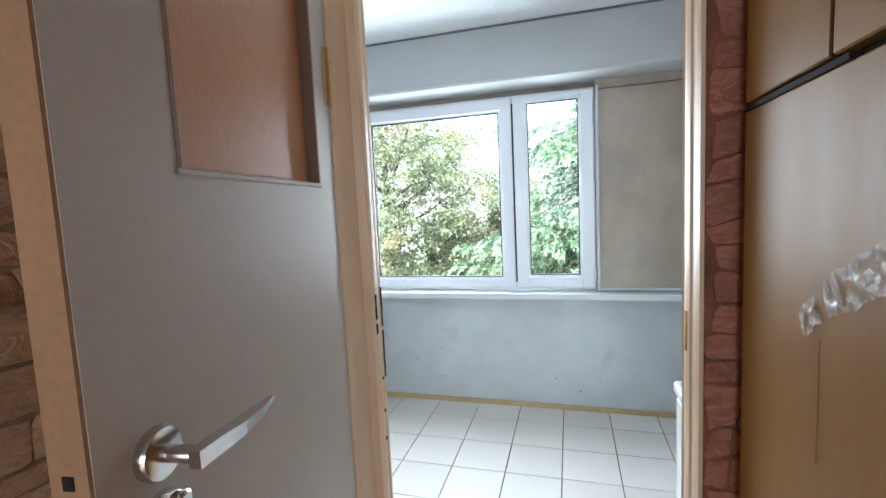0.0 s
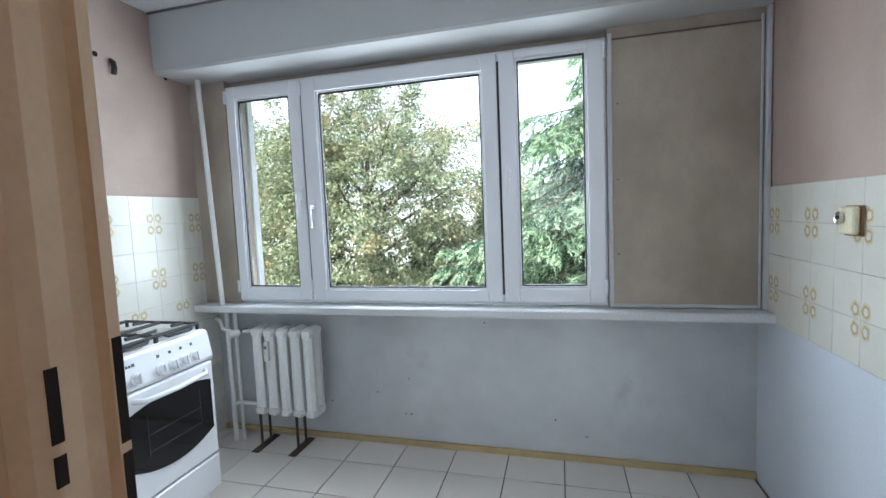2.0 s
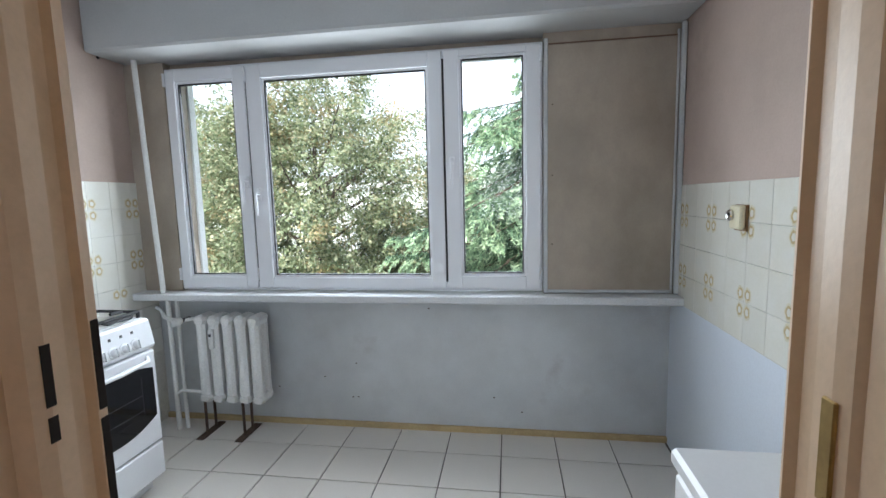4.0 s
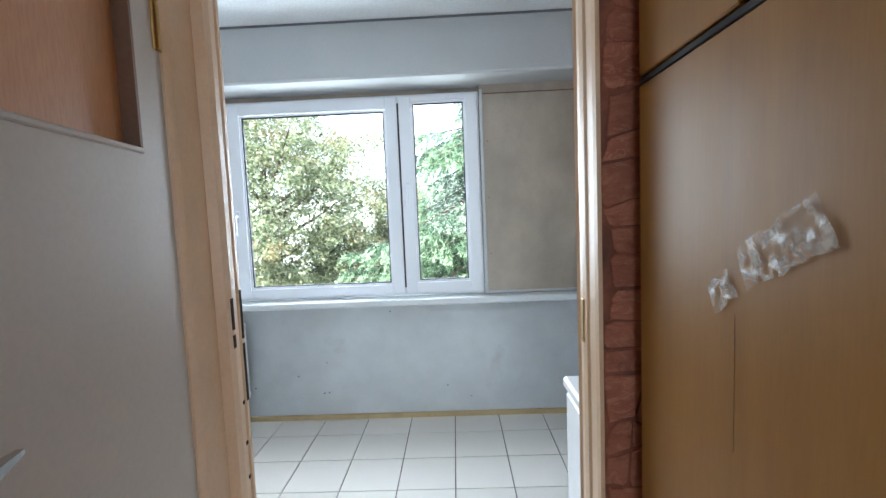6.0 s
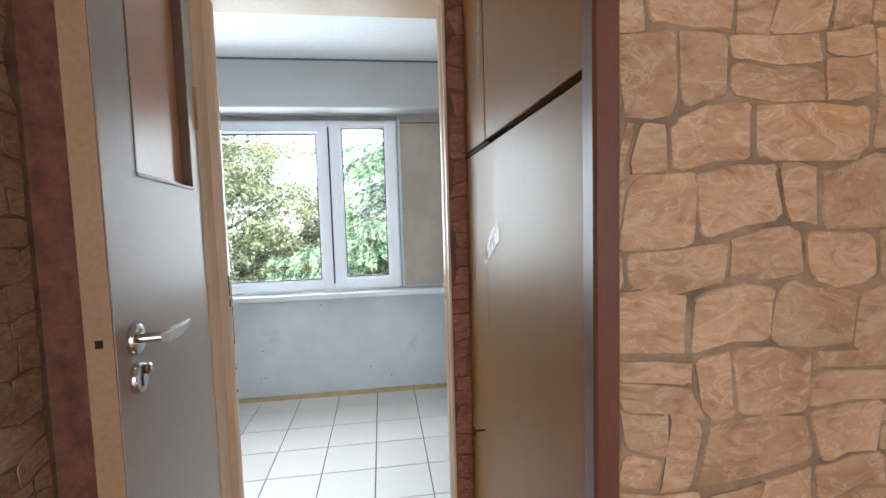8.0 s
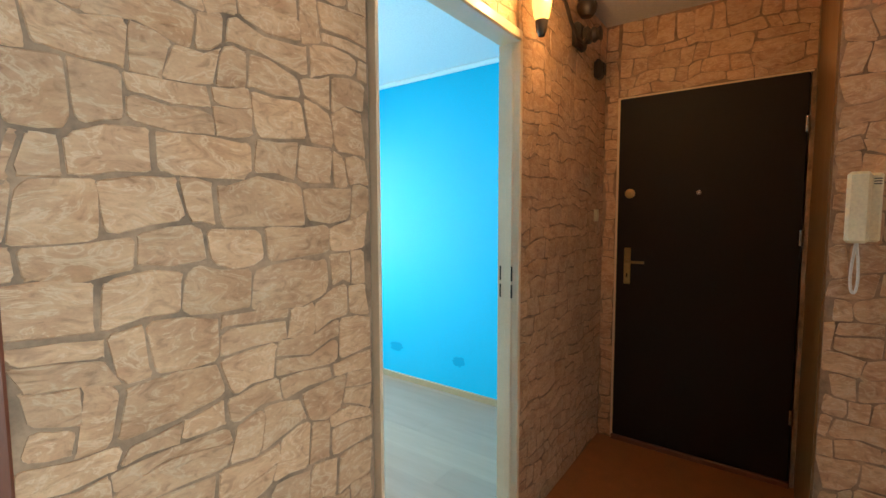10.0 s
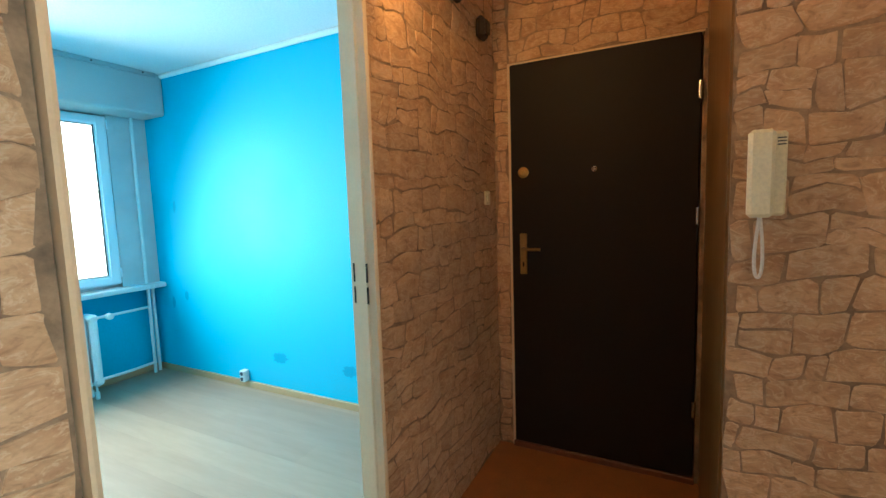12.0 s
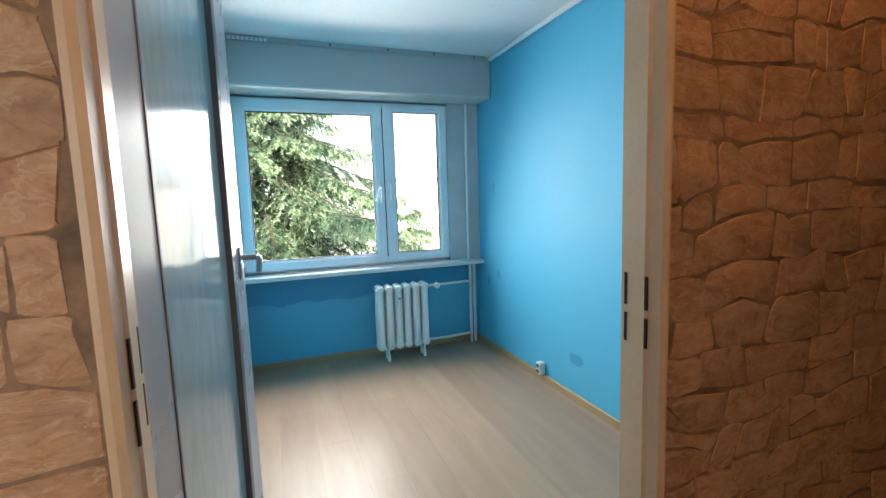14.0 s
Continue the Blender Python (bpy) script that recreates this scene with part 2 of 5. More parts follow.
MAT = dict(
    wall_grey=surface("dingy_white_wall_paint", (0.6, 0.618, 0.625), 0.7, dark=(0.4, 0.405, 0.41), scale=2.6, amount=0.75, spot=(0.43, 0.425, 0.43), spot_scale=3.2, spot_from=0.6, grain_tone=0.12),
    wall_white=surface("white_wall_paint", (0.68, 0.73, 0.8), 0.72, dark=(0.6, 0.63, 0.7), scale=1.8, amount=0.5, grain_tone=0.12),
    wall_pink=surface("faded_pink_wall_paint", (0.54, 0.425, 0.365), 0.7, dark=(0.36, 0.28, 0.235), scale=1.5, amount=0.9, spot=(0.33, 0.26, 0.22), spot_scale=1.5, spot_from=0.56, grain_tone=0.12),
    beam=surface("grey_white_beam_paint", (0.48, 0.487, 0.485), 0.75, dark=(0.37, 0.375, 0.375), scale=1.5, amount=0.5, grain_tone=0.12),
    panel=surface("grimy_beige_panel", (0.47, 0.4, 0.325), 0.5, dark=(0.23, 0.19, 0.145), scale=2.2, amount=0.95, spot=(0.33, 0.285, 0.235), spot_scale=2.0, spot_from=0.53, stretch=(1, 1, 0.7), grain_tone=0.12),
    ceiling=surface("white_ceiling_paint", (0.8, 0.81, 0.82), 0.85, scale=1.0, amount=0.2),
    sill=surface("white_sill_laminate", (0.68, 0.69, 0.7), 0.35, scale=5, amount=0.3, bump=0.03),
    pvc=surface("white_pvc", (0.78, 0.79, 0.82), 0.3, scale=3, amount=0.15, bump=0.006, rough_var=0.05, grain_tone=0.06),
    gasket=surface("black_gasket_and_gap", (0.02, 0.02, 0.022), 0.6, bump=0.02),
    enamel=surface("white_enamel", (0.8, 0.81, 0.83), 0.22, scale=4, amount=0.12, bump=0.006, rough_var=0.05, grain_tone=0.06),
    radiator=surface("white_radiator_enamel", (0.8, 0.8, 0.78), 0.4, scale=9, amount=0.3, spot=(0.42, 0.36, 0.3), spot_scale=7, spot_from=0.7, bump=0.05),
    rust=surface("rusty_iron", (0.09, 0.055, 0.035), 0.8, dark=(0.03, 0.022, 0.018), scale=30, bump=0.3),
    iron=surface("black_cast_iron", (0.015, 0.015, 0.016), 0.55, scale=40, bump=0.1),
    chrome=surface("worn_chrome", (0.72, 0.7, 0.67), 0.18, metal=1.0, scale=14, amount=0.35, bump=0.01, rough_var=0.08),
    brass=surface("worn_brass", (0.55, 0.38, 0.15), 0.32, metal=1.0, scale=20, amount=0.5, bump=0.03),
    black_glass=surface("oven_black_glass", (0.008, 0.008, 0.01), 0.06, scale=3, bump=0, rough_var=0.02),
    yellow=surface("yellow_laminate", (0.8, 0.47, 0.015), 0.38, scale=3, amount=0.2, bump=0.01, grain_tone=0.08),
    floor_tile=surface("beige_floor_tile", (0.72, 0.68, 0.63), 0.3, dark=(0.63, 0.59, 0.54), scale=5, amount=0.2, vary=0.04, bump=0.01, grain_tone=0.08, rough_var=0.03),
    grout=surface("dark_grout", (0.15, 0.135, 0.115), 0.9, scale=30, bump=0.2),
    wall_tile=surface("cream_wall_tile", (0.76, 0.75, 0.69), 0.16, dark=(0.68, 0.65, 0.52), scale=9, amount=0.45, vary=0.03, bump=0.008, rough_var=0.05, grain_tone=0.08),
    tile_joint=surface("wall_tile_joint", (0.7, 0.68, 0.61), 0.9, scale=20),
    ring_halo=surface("pale_yellow_tile_print", (0.74, 0.69, 0.52), 0.18, scale=40, amount=0.4, bump=0.0),
    ring=surface("ochre_tile_ring", (0.6, 0.48, 0.27), 0.25, scale=60, amount=0.5, bump=0.02),
    jamb=surface("cream_gloss_frame_paint", (0.71, 0.53, 0.36), 0.42, dark=(0.58, 0.4, 0.24), scale=8, amount=0.5, spot=(0.3, 0.18, 0.1), spot_scale=10, spot_from=0.72, bump=0.06, grain_tone=0.14),
    frame_white=surface("old_white_frame_paint", (0.75, 0.6, 0.41), 0.35, dark=(0.6, 0.45, 0.28), scale=7, amount=0.5, bump=0.06, grain_tone=0.14),
    door_white=surface("white_door_paint", (0.49, 0.445, 0.4), 0.42, spec=0.3, dark=(0.41, 0.375, 0.34), scale=1.5, amount=0.25, bump=0.012, grain_tone=0.12),
    door_grey=surface("grey_white_door_paint", (0.5, 0.52, 0.54), 0.28, spec=0.45, rough_var=0.05, scale=2, amount=0.25, bump=0.01, grain_tone=0.1),
    # the tan puts the hall lamp's warm light into the edge colour
    door_side=surface("warm_lit_door_edge", (0.4, 0.23, 0.12), 0.55, dark=(0.3, 0.18, 0.1), scale=6, amount=0.7, bump=0.1),
    salmon=surface("salmon_pane_cover", (0.62, 0.33, 0.17), 0.35, dark=(0.5, 0.26, 0.13), scale=1.5, amount=0.5, stretch=(3, 3, 0.4), bump=0.02),
    recess=surface("brown_recess_paint", (0.2, 0.12, 0.08), 0.5, scale=10),
    wardrobe=surface("honey_veneer", (0.3, 0.145, 0.03), 0.42, dark=(0.21, 0.095, 0.018), scale=3, amount=0.7, stretch=(6, 6, 0.5), grain=60, bump=0.008, spec=0.14, rough_var=0.08, grain_tone=0.15),
    walnut=surface("red_brown_trim", (0.17, 0.06, 0.035), 0.4, scale=8, stretch=(4, 4, 0.5), amount=0.5, bump=0.05),
    niche=surface("brown_laminate_panel", (0.24, 0.13, 0.045), 0.35, scale=3, stretch=(5, 5, 0.5), amount=0.4, bump=0.02),
    dark_gap=surface("dark_gap", (0.015, 0.01, 0.008), 0.9, bump=0),
    tape=film_material("wrinkled_clear_tape"),
    joint=surface("brown_mortar_print", (0.44, 0.29, 0.18), 0.7, dark=(0.08, 0.05, 0.032), scale=13, amount=1.0, bump=0.3),
    joint_red=surface("dark_red_mortar_print", (0.34, 0.12, 0.07), 0.75, dark=(0.07, 0.03, 0.02), scale=13, amount=1.0, bump=0.3),
    stone=stone_paper("tan_stone_wallpaper", (0.62, 0.4, 0.235), (0.44, 0.25, 0.135), (0.68, 0.5, 0.33)),
    stone_red=stone_paper("red_brown_stone_wallpaper", (0.44, 0.165, 0.095), (0.31, 0.105, 0.06), (0.5, 0.23, 0.14)),
    lino=surface("orange_brown_linoleum", (0.36, 0.14, 0.045), 0.4, dark=(0.2, 0.08, 0.025), scale=10, amount=0.6, bump=0.04),
    door_dark=surface("dark_brown_leatherette", (0.015, 0.01, 0.009), 0.6, spec=0.25, scale=30, amount=0.4, bump=0.1),
    blue=surface("sky_blue_wall_paint", (0.08, 0.45, 0.66), 0.6, dark=(0.065, 0.4, 0.61), scale=1.6, amount=0.6, bump=0.05),
    blue_dark=surface("deep_blue_paint_patch", (0.04, 0.32, 0.52), 0.55, dark=(0.035, 0.28, 0.48), scale=4, bump=0.05),
    plank=surface("pale_oak_laminate", (0.4, 0.265, 0.185), 0.34, spec=0.24, dark=(0.29, 0.18, 0.12), scale=3, amount=0.6, stretch=(5, 0.6, 1), vary=0.07, bump=0, grain=14, rough_var=0.02, grain_tone=0.08),
    skirting=surface("oak_skirting", (0.42, 0.27, 0.14), 0.45, scale=6, stretch=(1, 1, 6), amount=0.5),
    yellow_wood=surface("yellowed_wood_strip", (0.52, 0.4, 0.21), 0.6, dark=(0.3, 0.21, 0.1), scale=9, amount=0.6, bump=0.1),
    plastic=surface("ivory_plastic", (0.84, 0.78, 0.56), 0.4, scale=4, amount=0.15, bump=0.01),
    plastic_white=surface("white_plastic", (0.76, 0.76, 0.74), 0.4, scale=4, amount=0.15, bump=0.01),
    dark_print=surface("dark_grey_print", (0.06, 0.06, 0.065), 0.6, bump=0),
    dark_wood=surface("dark_carved_wood", (0.028, 0.018, 0.013), 0.45, scale=18, amount=0.6, bump=0.2),
    plaster=surface("bare_white_plaster", (0.72, 0.68, 0.63), 0.9, scale=20, bump=0.4),
    aluminium=surface("grey_curtain_rail", (0.42, 0.44, 0.45), 0.45, scale=12, amount=0.4, bump=0.03),
    bead_grey=surface("dark_grey_glazing_bead", (0.16, 0.17, 0.18), 0.4, scale=12, amount=0.4, bump=0.03),
    dark_line=surface("mottled_dark_grey", (0.2, 0.2, 0.21), 0.9, dark=(0.08, 0.08, 0.085), scale=6, amount=0.9, stretch=(1, 1, 3)),
    steel=surface("brushed_steel", (0.5, 0.5, 0.5), 0.3, metal=1.0, scale=12, amount=0.3, bump=0.02),
    glass=clear_glass("window_glass"),
    door_glass=surface("ribbed_door_glass", (0.5, 0.61, 0.62), 0.12, scale=20, amount=0.3, grain=35, bump=0.12, stretch=(1, 1, 0.25), coat=0.15, rough_var=0.04),
    amber=surface("amber_lamp_glass", (0.8, 0.4, 0.06), 0.2, scale=6, emission=(1.0, 0.45, 0.08), strength=0.6, bump=0),
    bark=surface("grey_brown_bark", (0.1, 0.075, 0.055), 0.9, scale=12, stretch=(4, 4, 0.8), bump=0.5),
    leaf=leaf_material("autumn_green_leaves", [(0.045, 0.065, 0.03), (0.14, 0.175, 0.085), (0.25, 0.29, 0.16), (0.17, 0.21, 0.105), (0.38, 0.39, 0.24), (0.3, 0.27, 0.15)]),
    leaf_turned=leaf_material("turned_orange_leaves", [(0.2, 0.15, 0.07), (0.36, 0.26, 0.13), (0.3, 0.29, 0.14), (0.44, 0.37, 0.21)]),
    leaf_dark=leaf_material("dark_green_leaves", [(0.06, 0.1, 0.03), (0.1, 0.14, 0.04), (0.15, 0.18, 0.06)]),
    needle=leaf_material("spruce_needles", [(0.025, 0.055, 0.035), (0.09, 0.16, 0.095), (0.18, 0.27, 0.16), (0.25, 0.34, 0.2)]),
    needle_tip=leaf_material("pale_spruce_tips", [(0.22, 0.34, 0.2), (0.38, 0.5, 0.3), (0.52, 0.61, 0.4)]),
    ground=surface("grass_ground", (0.07, 0.1, 0.03), 0.9, scale=0.8, dark=(0.05, 0.06, 0.02), bump=0.3),
    facade=surface("pale_render_facade", (0.78, 0.78, 0.76), 0.85, scale=2),
)


# ---- mesh helpers ----
def add_box(bm, lo, hi, c=0.0):
    """A box from lo to hi, with chamfered edges where c is given."""
    (x0, y0, z0), (x1, y1, z1) = lo, hi
    if c <= 0:
        v = [bm.verts.new((x, y, z)) for z in (z0, z1) for y in (y0, y1) for x in (x0, x1)]
        for f in ((0, 2, 3, 1), (4, 5, 7, 6), (0, 1, 5, 4), (2, 6, 7, 3), (0, 4, 6, 2), (1, 3, 7, 5)):
            bm.faces.new([v[i] for i in f])
        return
    c = min(c, 0.45 * min(x1 - x0, y1 - y0, z1 - z0))
    pts = []
    for x, sx in ((x0, 1), (x1, -1)):
        for y, sy in ((y0, 1), (y1, -1)):
            for z, sz in ((z0, 1), (z1, -1)):
                pts += [(x, y + sy * c, z + sz * c), (x + sx * c, y, z + sz * c), (x + sx * c, y + sy * c, z)]
    add_hull(bm, pts)


def add_hull(bm, pts):
    vs = [bm.verts.new(p) for p in pts]
    r = bmesh.ops.convex_hull(bm, input=vs)
    junk = [g for g in r["geom_interior"] if isinstance(g, bmesh.types.BMVert)]
    if junk:
        bmesh.ops.delete(bm, geom=junk, context="VERTS")


def add_tube(bm, pts, r, n=10, r_end=None):
    """A round bar along a line of points."""
    pts = [Vector(p) for p in pts]
    rings = []
    side = None
    for i, p in enumerate(pts):
        way = (pts[min(i + 1, len(pts) - 1)] - pts[max(i - 1, 0)]).normalized()
        if side is None:
            side = way.orthogonal().normalized()
        side = (side - way * side.dot(way)).normalized()
        up = way.cross(side)
        rad = r if r_end is None else r + (r_end - r) * i / (len(pts) - 1)
        rings.append([bm.verts.new(p + (side * math.cos(a) + up * math.sin(a)) * rad) for a in (2 * math.pi * k / n for k in range(n))])
    for a, b in zip(rings, rings[1:]):
        for k in range(n):
            bm.faces.new((a[k], a[(k + 1) % n], b[(k + 1) % n], b[k]))
    bm.faces.new(rings[0][::-1])
    bm.faces.new(rings[-1])


def add_lathe(bm, profile, m=Matrix(), n=20):
    """A turned body: profile of (radius, height) about the local z axis, placed by m."""
    rings = []
    for r, z in profile:
        if r < 1e-5:
            rings.append([bm.verts.new(m @ Vector((0, 0, z)))])
        else:
            rings.append([bm.verts.new(m @ Vector((r * math.cos(2 * math.pi * k / n), r * math.sin(2 * math.pi * k / n), z))) for k in range(n)])
    for a, b in zip(rings, rings[1:]):
        for k in range(n):
            j = (k + 1) % n
            if len(a) == 1 and len(b) > 1:
                bm.faces.new((a[0], b[j], b[k]))
            elif len(b) == 1 and len(a) > 1:
                bm.faces.new((a[k], a[j], b[0]))
            elif len(a) > 1:
                bm.faces.new((a[k], a[j], b[j], b[k]))
    for ring, flip in ((rings[0], True), (rings[-1], False)):
        if len(ring) > 1:
            bm.faces.new(ring[::-1] if flip else ring)


def add_prism(bm, poly, z0, z1, m=Matrix()):
    """A polygon in the xy plane, drawn out from z0 to z1."""
    a = [bm.verts.new(m @ Vector((x, y, z0))) for x, y in poly]
    b = [bm.verts.new(m @ Vector((x, y, z1))) for x, y in poly]
    k = len(poly)
    for i in range(k):
        bm.faces.new((a[i], a[(i + 1) % k], b[(i + 1) % k], b[i]))
    bm.faces.new(a[::-1])
    bm.faces.new(b)


def add_plate(bm, x0, x1, z0, z1, y0, y1, hx0, hx1, hz0, hz1):
    """A frame in the xz plane with a rectangular opening, as four bars."""
    add_box(bm, (x0, y0, z0), (hx0, y1, z1), 0.003)
    add_box(bm, (hx1, y0, z0), (x1, y1, z1), 0.003)
    add_box(bm, (hx0, y0, z0), (hx1, y1, hz0), 0.003)
    add_box(bm, (hx0, y0, hz1), (hx1, y1, z1), 0.003)


PLACE = {}


def finish(bm, mat, name, smooth=False):
    bmesh.ops.recalc_face_normals(bm, faces=bm.faces)
    me = bpy.data.meshes.new(name)
    bm.to_mesh(me)
    bm.free()
    for m in (mat if isinstance(mat, (list, tuple)) else [mat]):
        me.materials.append(m)
    if smooth:
        me.polygons.foreach_set("use_smooth", [True] * len(me.polygons))
        me.set_sharp_from_angle(angle=radians(38))
    return me


def part(name, bm, material, parent, label="", smooth=False, local=False):
    """One mesh object under a thing or a part."""
    ob = new(name, finish(bm, material, name, smooth))
    ob.parent = parent
    if not local and parent in PLACE:
        ob.matrix_parent_inverse = PLACE[parent].inverted()
    return tagged(ob, label=label)


def thing(name, at, label, category, group="", m=None):
    ob = new(name)
    ob.empty_display_size = 0.05
    PLACE[ob] = m if m is not None else Matrix.Translation(at)
    ob.matrix_basis = PLACE[ob]
    return tagged(ob, label, category, group)


def solid(name, bm, material, label="", category="", kind="", group="", smooth=False):
    return tagged(new(name, finish(bm, material, name, smooth)), label, category, group, kind)


def bm_box(lo, hi, c=0.0):
    bm = bmesh.new()
    add_box(bm, lo, hi, c)
    return bm


def structure(name, boxes, mat, label, category="wall", c=0.0):
    bm = bmesh.new()
    for lo, hi in boxes:
        add_box(bm, lo, hi, c)
    return solid(name, bm, mat, label, category, "structure")


# ---- large structure ----
KL, KR, KY = -1.93, 1.085, 3.30          # kitchen: side walls, wall under the window
BL, BR, BY = 1.20, 3.176, 3.46           # blue room
NY, EX, JX = 0.31, 3.20, 2.335           # hall: north wall, entrance wall, wall with the intercom
SY, WX = -1.55, -0.62                    # hall: south and west ends
WARD = 0.53                              # wardrobe front
CEIL, BCEIL = 2.47, 2.44

structure("ground", [((-300, 3.9, -4.2), (300, 600, -4.0))], MAT["ground"], "dull green lawn far below the windows", "ground")
structure("floor_kitchen_bed", [((KL - 0.1, 1.08, -0.2), (KR + 0.05, 3.4, -0.006))], MAT["grout"], "dark grout bed under the kitchen tiles", "floor")
structure("floor_hall", [((WX - 0.1, SY - 0.1, -0.2), (EX + 0.1, NY, 0.0)), ((WX - 0.1, NY, -0.2), (WARD + 0.5, 1.08, 0.0))], MAT["lino"], "orange-brown linoleum hall floor", "floor")
structure("floor_blue_bed", [((BL - 0.05, NY, -0.2), (BR + 0.1, BY + 0.1, -0.004))], MAT["grout"], "dark underlay beneath the laminate planks", "floor")
structure("ceiling_kitchen", [((KL - 0.1, 1.08, CEIL), (KR + 0.055, 3.7, CEIL + 0.2))], MAT["ceiling"], "plain white kitchen ceiling", "ceiling")
structure("ceiling_hall", [((WX - 0.1, SY - 0.1, CEIL), (EX + 0.1, NY, CEIL + 0.2)), ((WX - 0.1, NY, CEIL), (1.145, 1.08, CEIL + 0.2))], MAT["ceiling"], "plain white hall ceiling", "ceiling")
structure("ceiling_blue", [((1.145, NY, BCEIL), (BR + 0.1, 3.9, BCEIL + 0.23))], MAT["ceiling"], "plain white ceiling of the blue room", "ceiling")

# kitchen walls
structure("wall_kitchen_window_lower", [((KL, KY, -0.1), (KR, 3.7, 0.80))], MAT["wall_grey"], "dingy white wall under the kitchen window")
structure("wall_kitchen_window_upper", [((KL, 3.205, 0.80), (-1.68, 3.38, 2.15)), ((0.42, 3.205, 0.80), (KR, 3.38, 2.15)), ((-1.68, 3.26, 2.11), (0.42, 3.36, 2.15)), ((-1.68, 3.27, 0.80), (0.42, 3.38, 0.845))],
          MAT["panel"], "grimy grey wall strips beside the kitchen window")
structure("window_reveal_kitchen", [((-1.95, 3.384, 0.7), (-1.669, 3.43, 2.25)), ((0.411, 3.384, 0.7), (1.14, 3.43, 2.25)), ((-1.669, 3.384, 2.1), (0.411, 3.43, 2.25))], MAT["facade"], "white rendered outer reveal round the kitchen window", "wall")
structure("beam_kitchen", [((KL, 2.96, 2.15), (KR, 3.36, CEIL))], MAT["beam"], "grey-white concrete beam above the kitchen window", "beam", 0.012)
# narrow mottled grey strip along the top edge of the beam
structure("soot_line_kitchen", [((KL + 0.004, 2.954, CEIL - 0.014), (KR - 0.004, 2.9596, CEIL - 0.001))], MAT["dark_line"], "dark grey line where the beam meets the ceiling", "trim", 0.002)
structure("wall_kitchen_left_upper", [((KL - 0.2, 1.262, 1.485), (KL, 3.7, CEIL))], MAT["wall_pink"], "faded pink paint above the cream tiles")
structure("wall_kitchen_left_lower", [((KL - 0.2, 1.262, -0.1), (KL, 3.7, 1.485))], MAT["tile_joint"], "tiled wall behind the gas stove")
structure("wall_kitchen_right_upper", [((KR, 1.262, 1.387), (1.145, 3.7, CEIL))], MAT["wall_pink"], "faded pink paint above the tile band")
structure("wall_kitchen_right_band", [((KR, 1.262, 0.80), (1.145, 3.7, 1.387))], MAT["tile_joint"], "wall behind the cream tile band")
structure("wall_kitchen_right_lower", [((KR, 1.262, -0.1), (1.145, 3.7, 0.80))], MAT["wall_white"], "bluish white paint below the tile band")
structure("wall_kitchen_door", [((KL - 0.2, 1.085, -0.1), (-0.235, 1.262, CEIL)), ((0.532, 1.1175, -0.1), (1.145, 1.262, CEIL)), ((-0.235, 1.085, 2.06), (0.52, 1.262, CEIL))],
          MAT["wall_white"], "white painted wall round the kitchen doorway")
structure("kitchen_right_corner_strip", [((1.06, 3.178, 0.845), (KR - 0.003, 3.2045, 2.15))], MAT["wall_grey"], "narrow dingy white strip down the corner beside the panel", "trim", 0.005)

# blue room walls
structure("wall_blue_window_lower", [((BL, BY, -0.1), (BR, 3.8, 0.73))], MAT["blue"], "sky blue wall under the window")
structure("wall_blue_window_upper", [((2.885, 3.375, 0.73), (BR, 3.53, 2.12)), ((BL, 3.44, 2.105), (2.885, 3.53, 2.12)), ((BL, 3.44, 0.73), (2.885, 3.53, 0.80))], MAT["wall_grey"], "grey unpainted wall strip beside the window")
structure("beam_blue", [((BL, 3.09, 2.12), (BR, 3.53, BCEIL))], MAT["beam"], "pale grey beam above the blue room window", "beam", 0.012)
structure("wall_blue_right", [((BR, NY + 0.05, -0.1), (BR + 0.2, 3.8, BCEIL))], MAT["blue"], "sky blue painted side wall")
structure("wall_blue_left", [((1.145, 0.375, -0.1), (BL, 3.8, BCEIL))], MAT["blue"], "sky blue painted partition wall")
structure("wall_blue_door", [((1.145, NY + 0.05, -0.1), (1.255, 0.375, BCEIL)), ((2.065, NY + 0.05, -0.1), (BR, 0.375, BCEIL)), ((1.255, NY + 0.05, 2.084), (2.065, 0.375, BCEIL))], MAT["blue"], "sky blue wall round the doorway")
structure("cornice_blue", [((BR - 0.035, NY + 0.11, BCEIL - 0.035), (BR, 3.09, BCEIL))], MAT["ceiling"], "narrow white cornice along the blue wall", "cornice", 0.012)

# hall walls, papered with a stone print
hall_n1 = structure("wall_hall_north_1", [((WARD + 0.03, NY, -0.1), (1.255, NY + 0.05, CEIL)), ((1.255, NY, 2.084), (2.065, NY + 0.05, CEIL))], MAT["joint"], "embossed stone-print wallpaper between wardrobe and blue room doorway")
hall_n2 = structure("wall_hall_north_2", [((2.065, NY, -0.1), (EX, NY + 0.05, CEIL))], MAT["joint"], "embossed stone-print wallpaper under the wall sconce")
hall_e = structure("wall_hall_entrance", [((EX, 0.225, -0.1), (EX + 0.2, NY + 0.1, CEIL)), ((EX, SY, -0.1), (EX + 0.2, -0.645, CEIL)), ((EX, -0.645, 2.045), (EX + 0.2, 0.225, CEIL)), ((EX + 0.1, -0.645, -0.1), (EX + 0.2, 0.225, 2.045))], MAT["joint"], "stone-print wallpaper round the entrance door")
hall_j = structure("wall_hall_intercom", [((JX, SY, -0.1), (JX + 0.1, -0.672, CEIL))], MAT["joint"], "stone-print wallpaper beside the entrance niche")
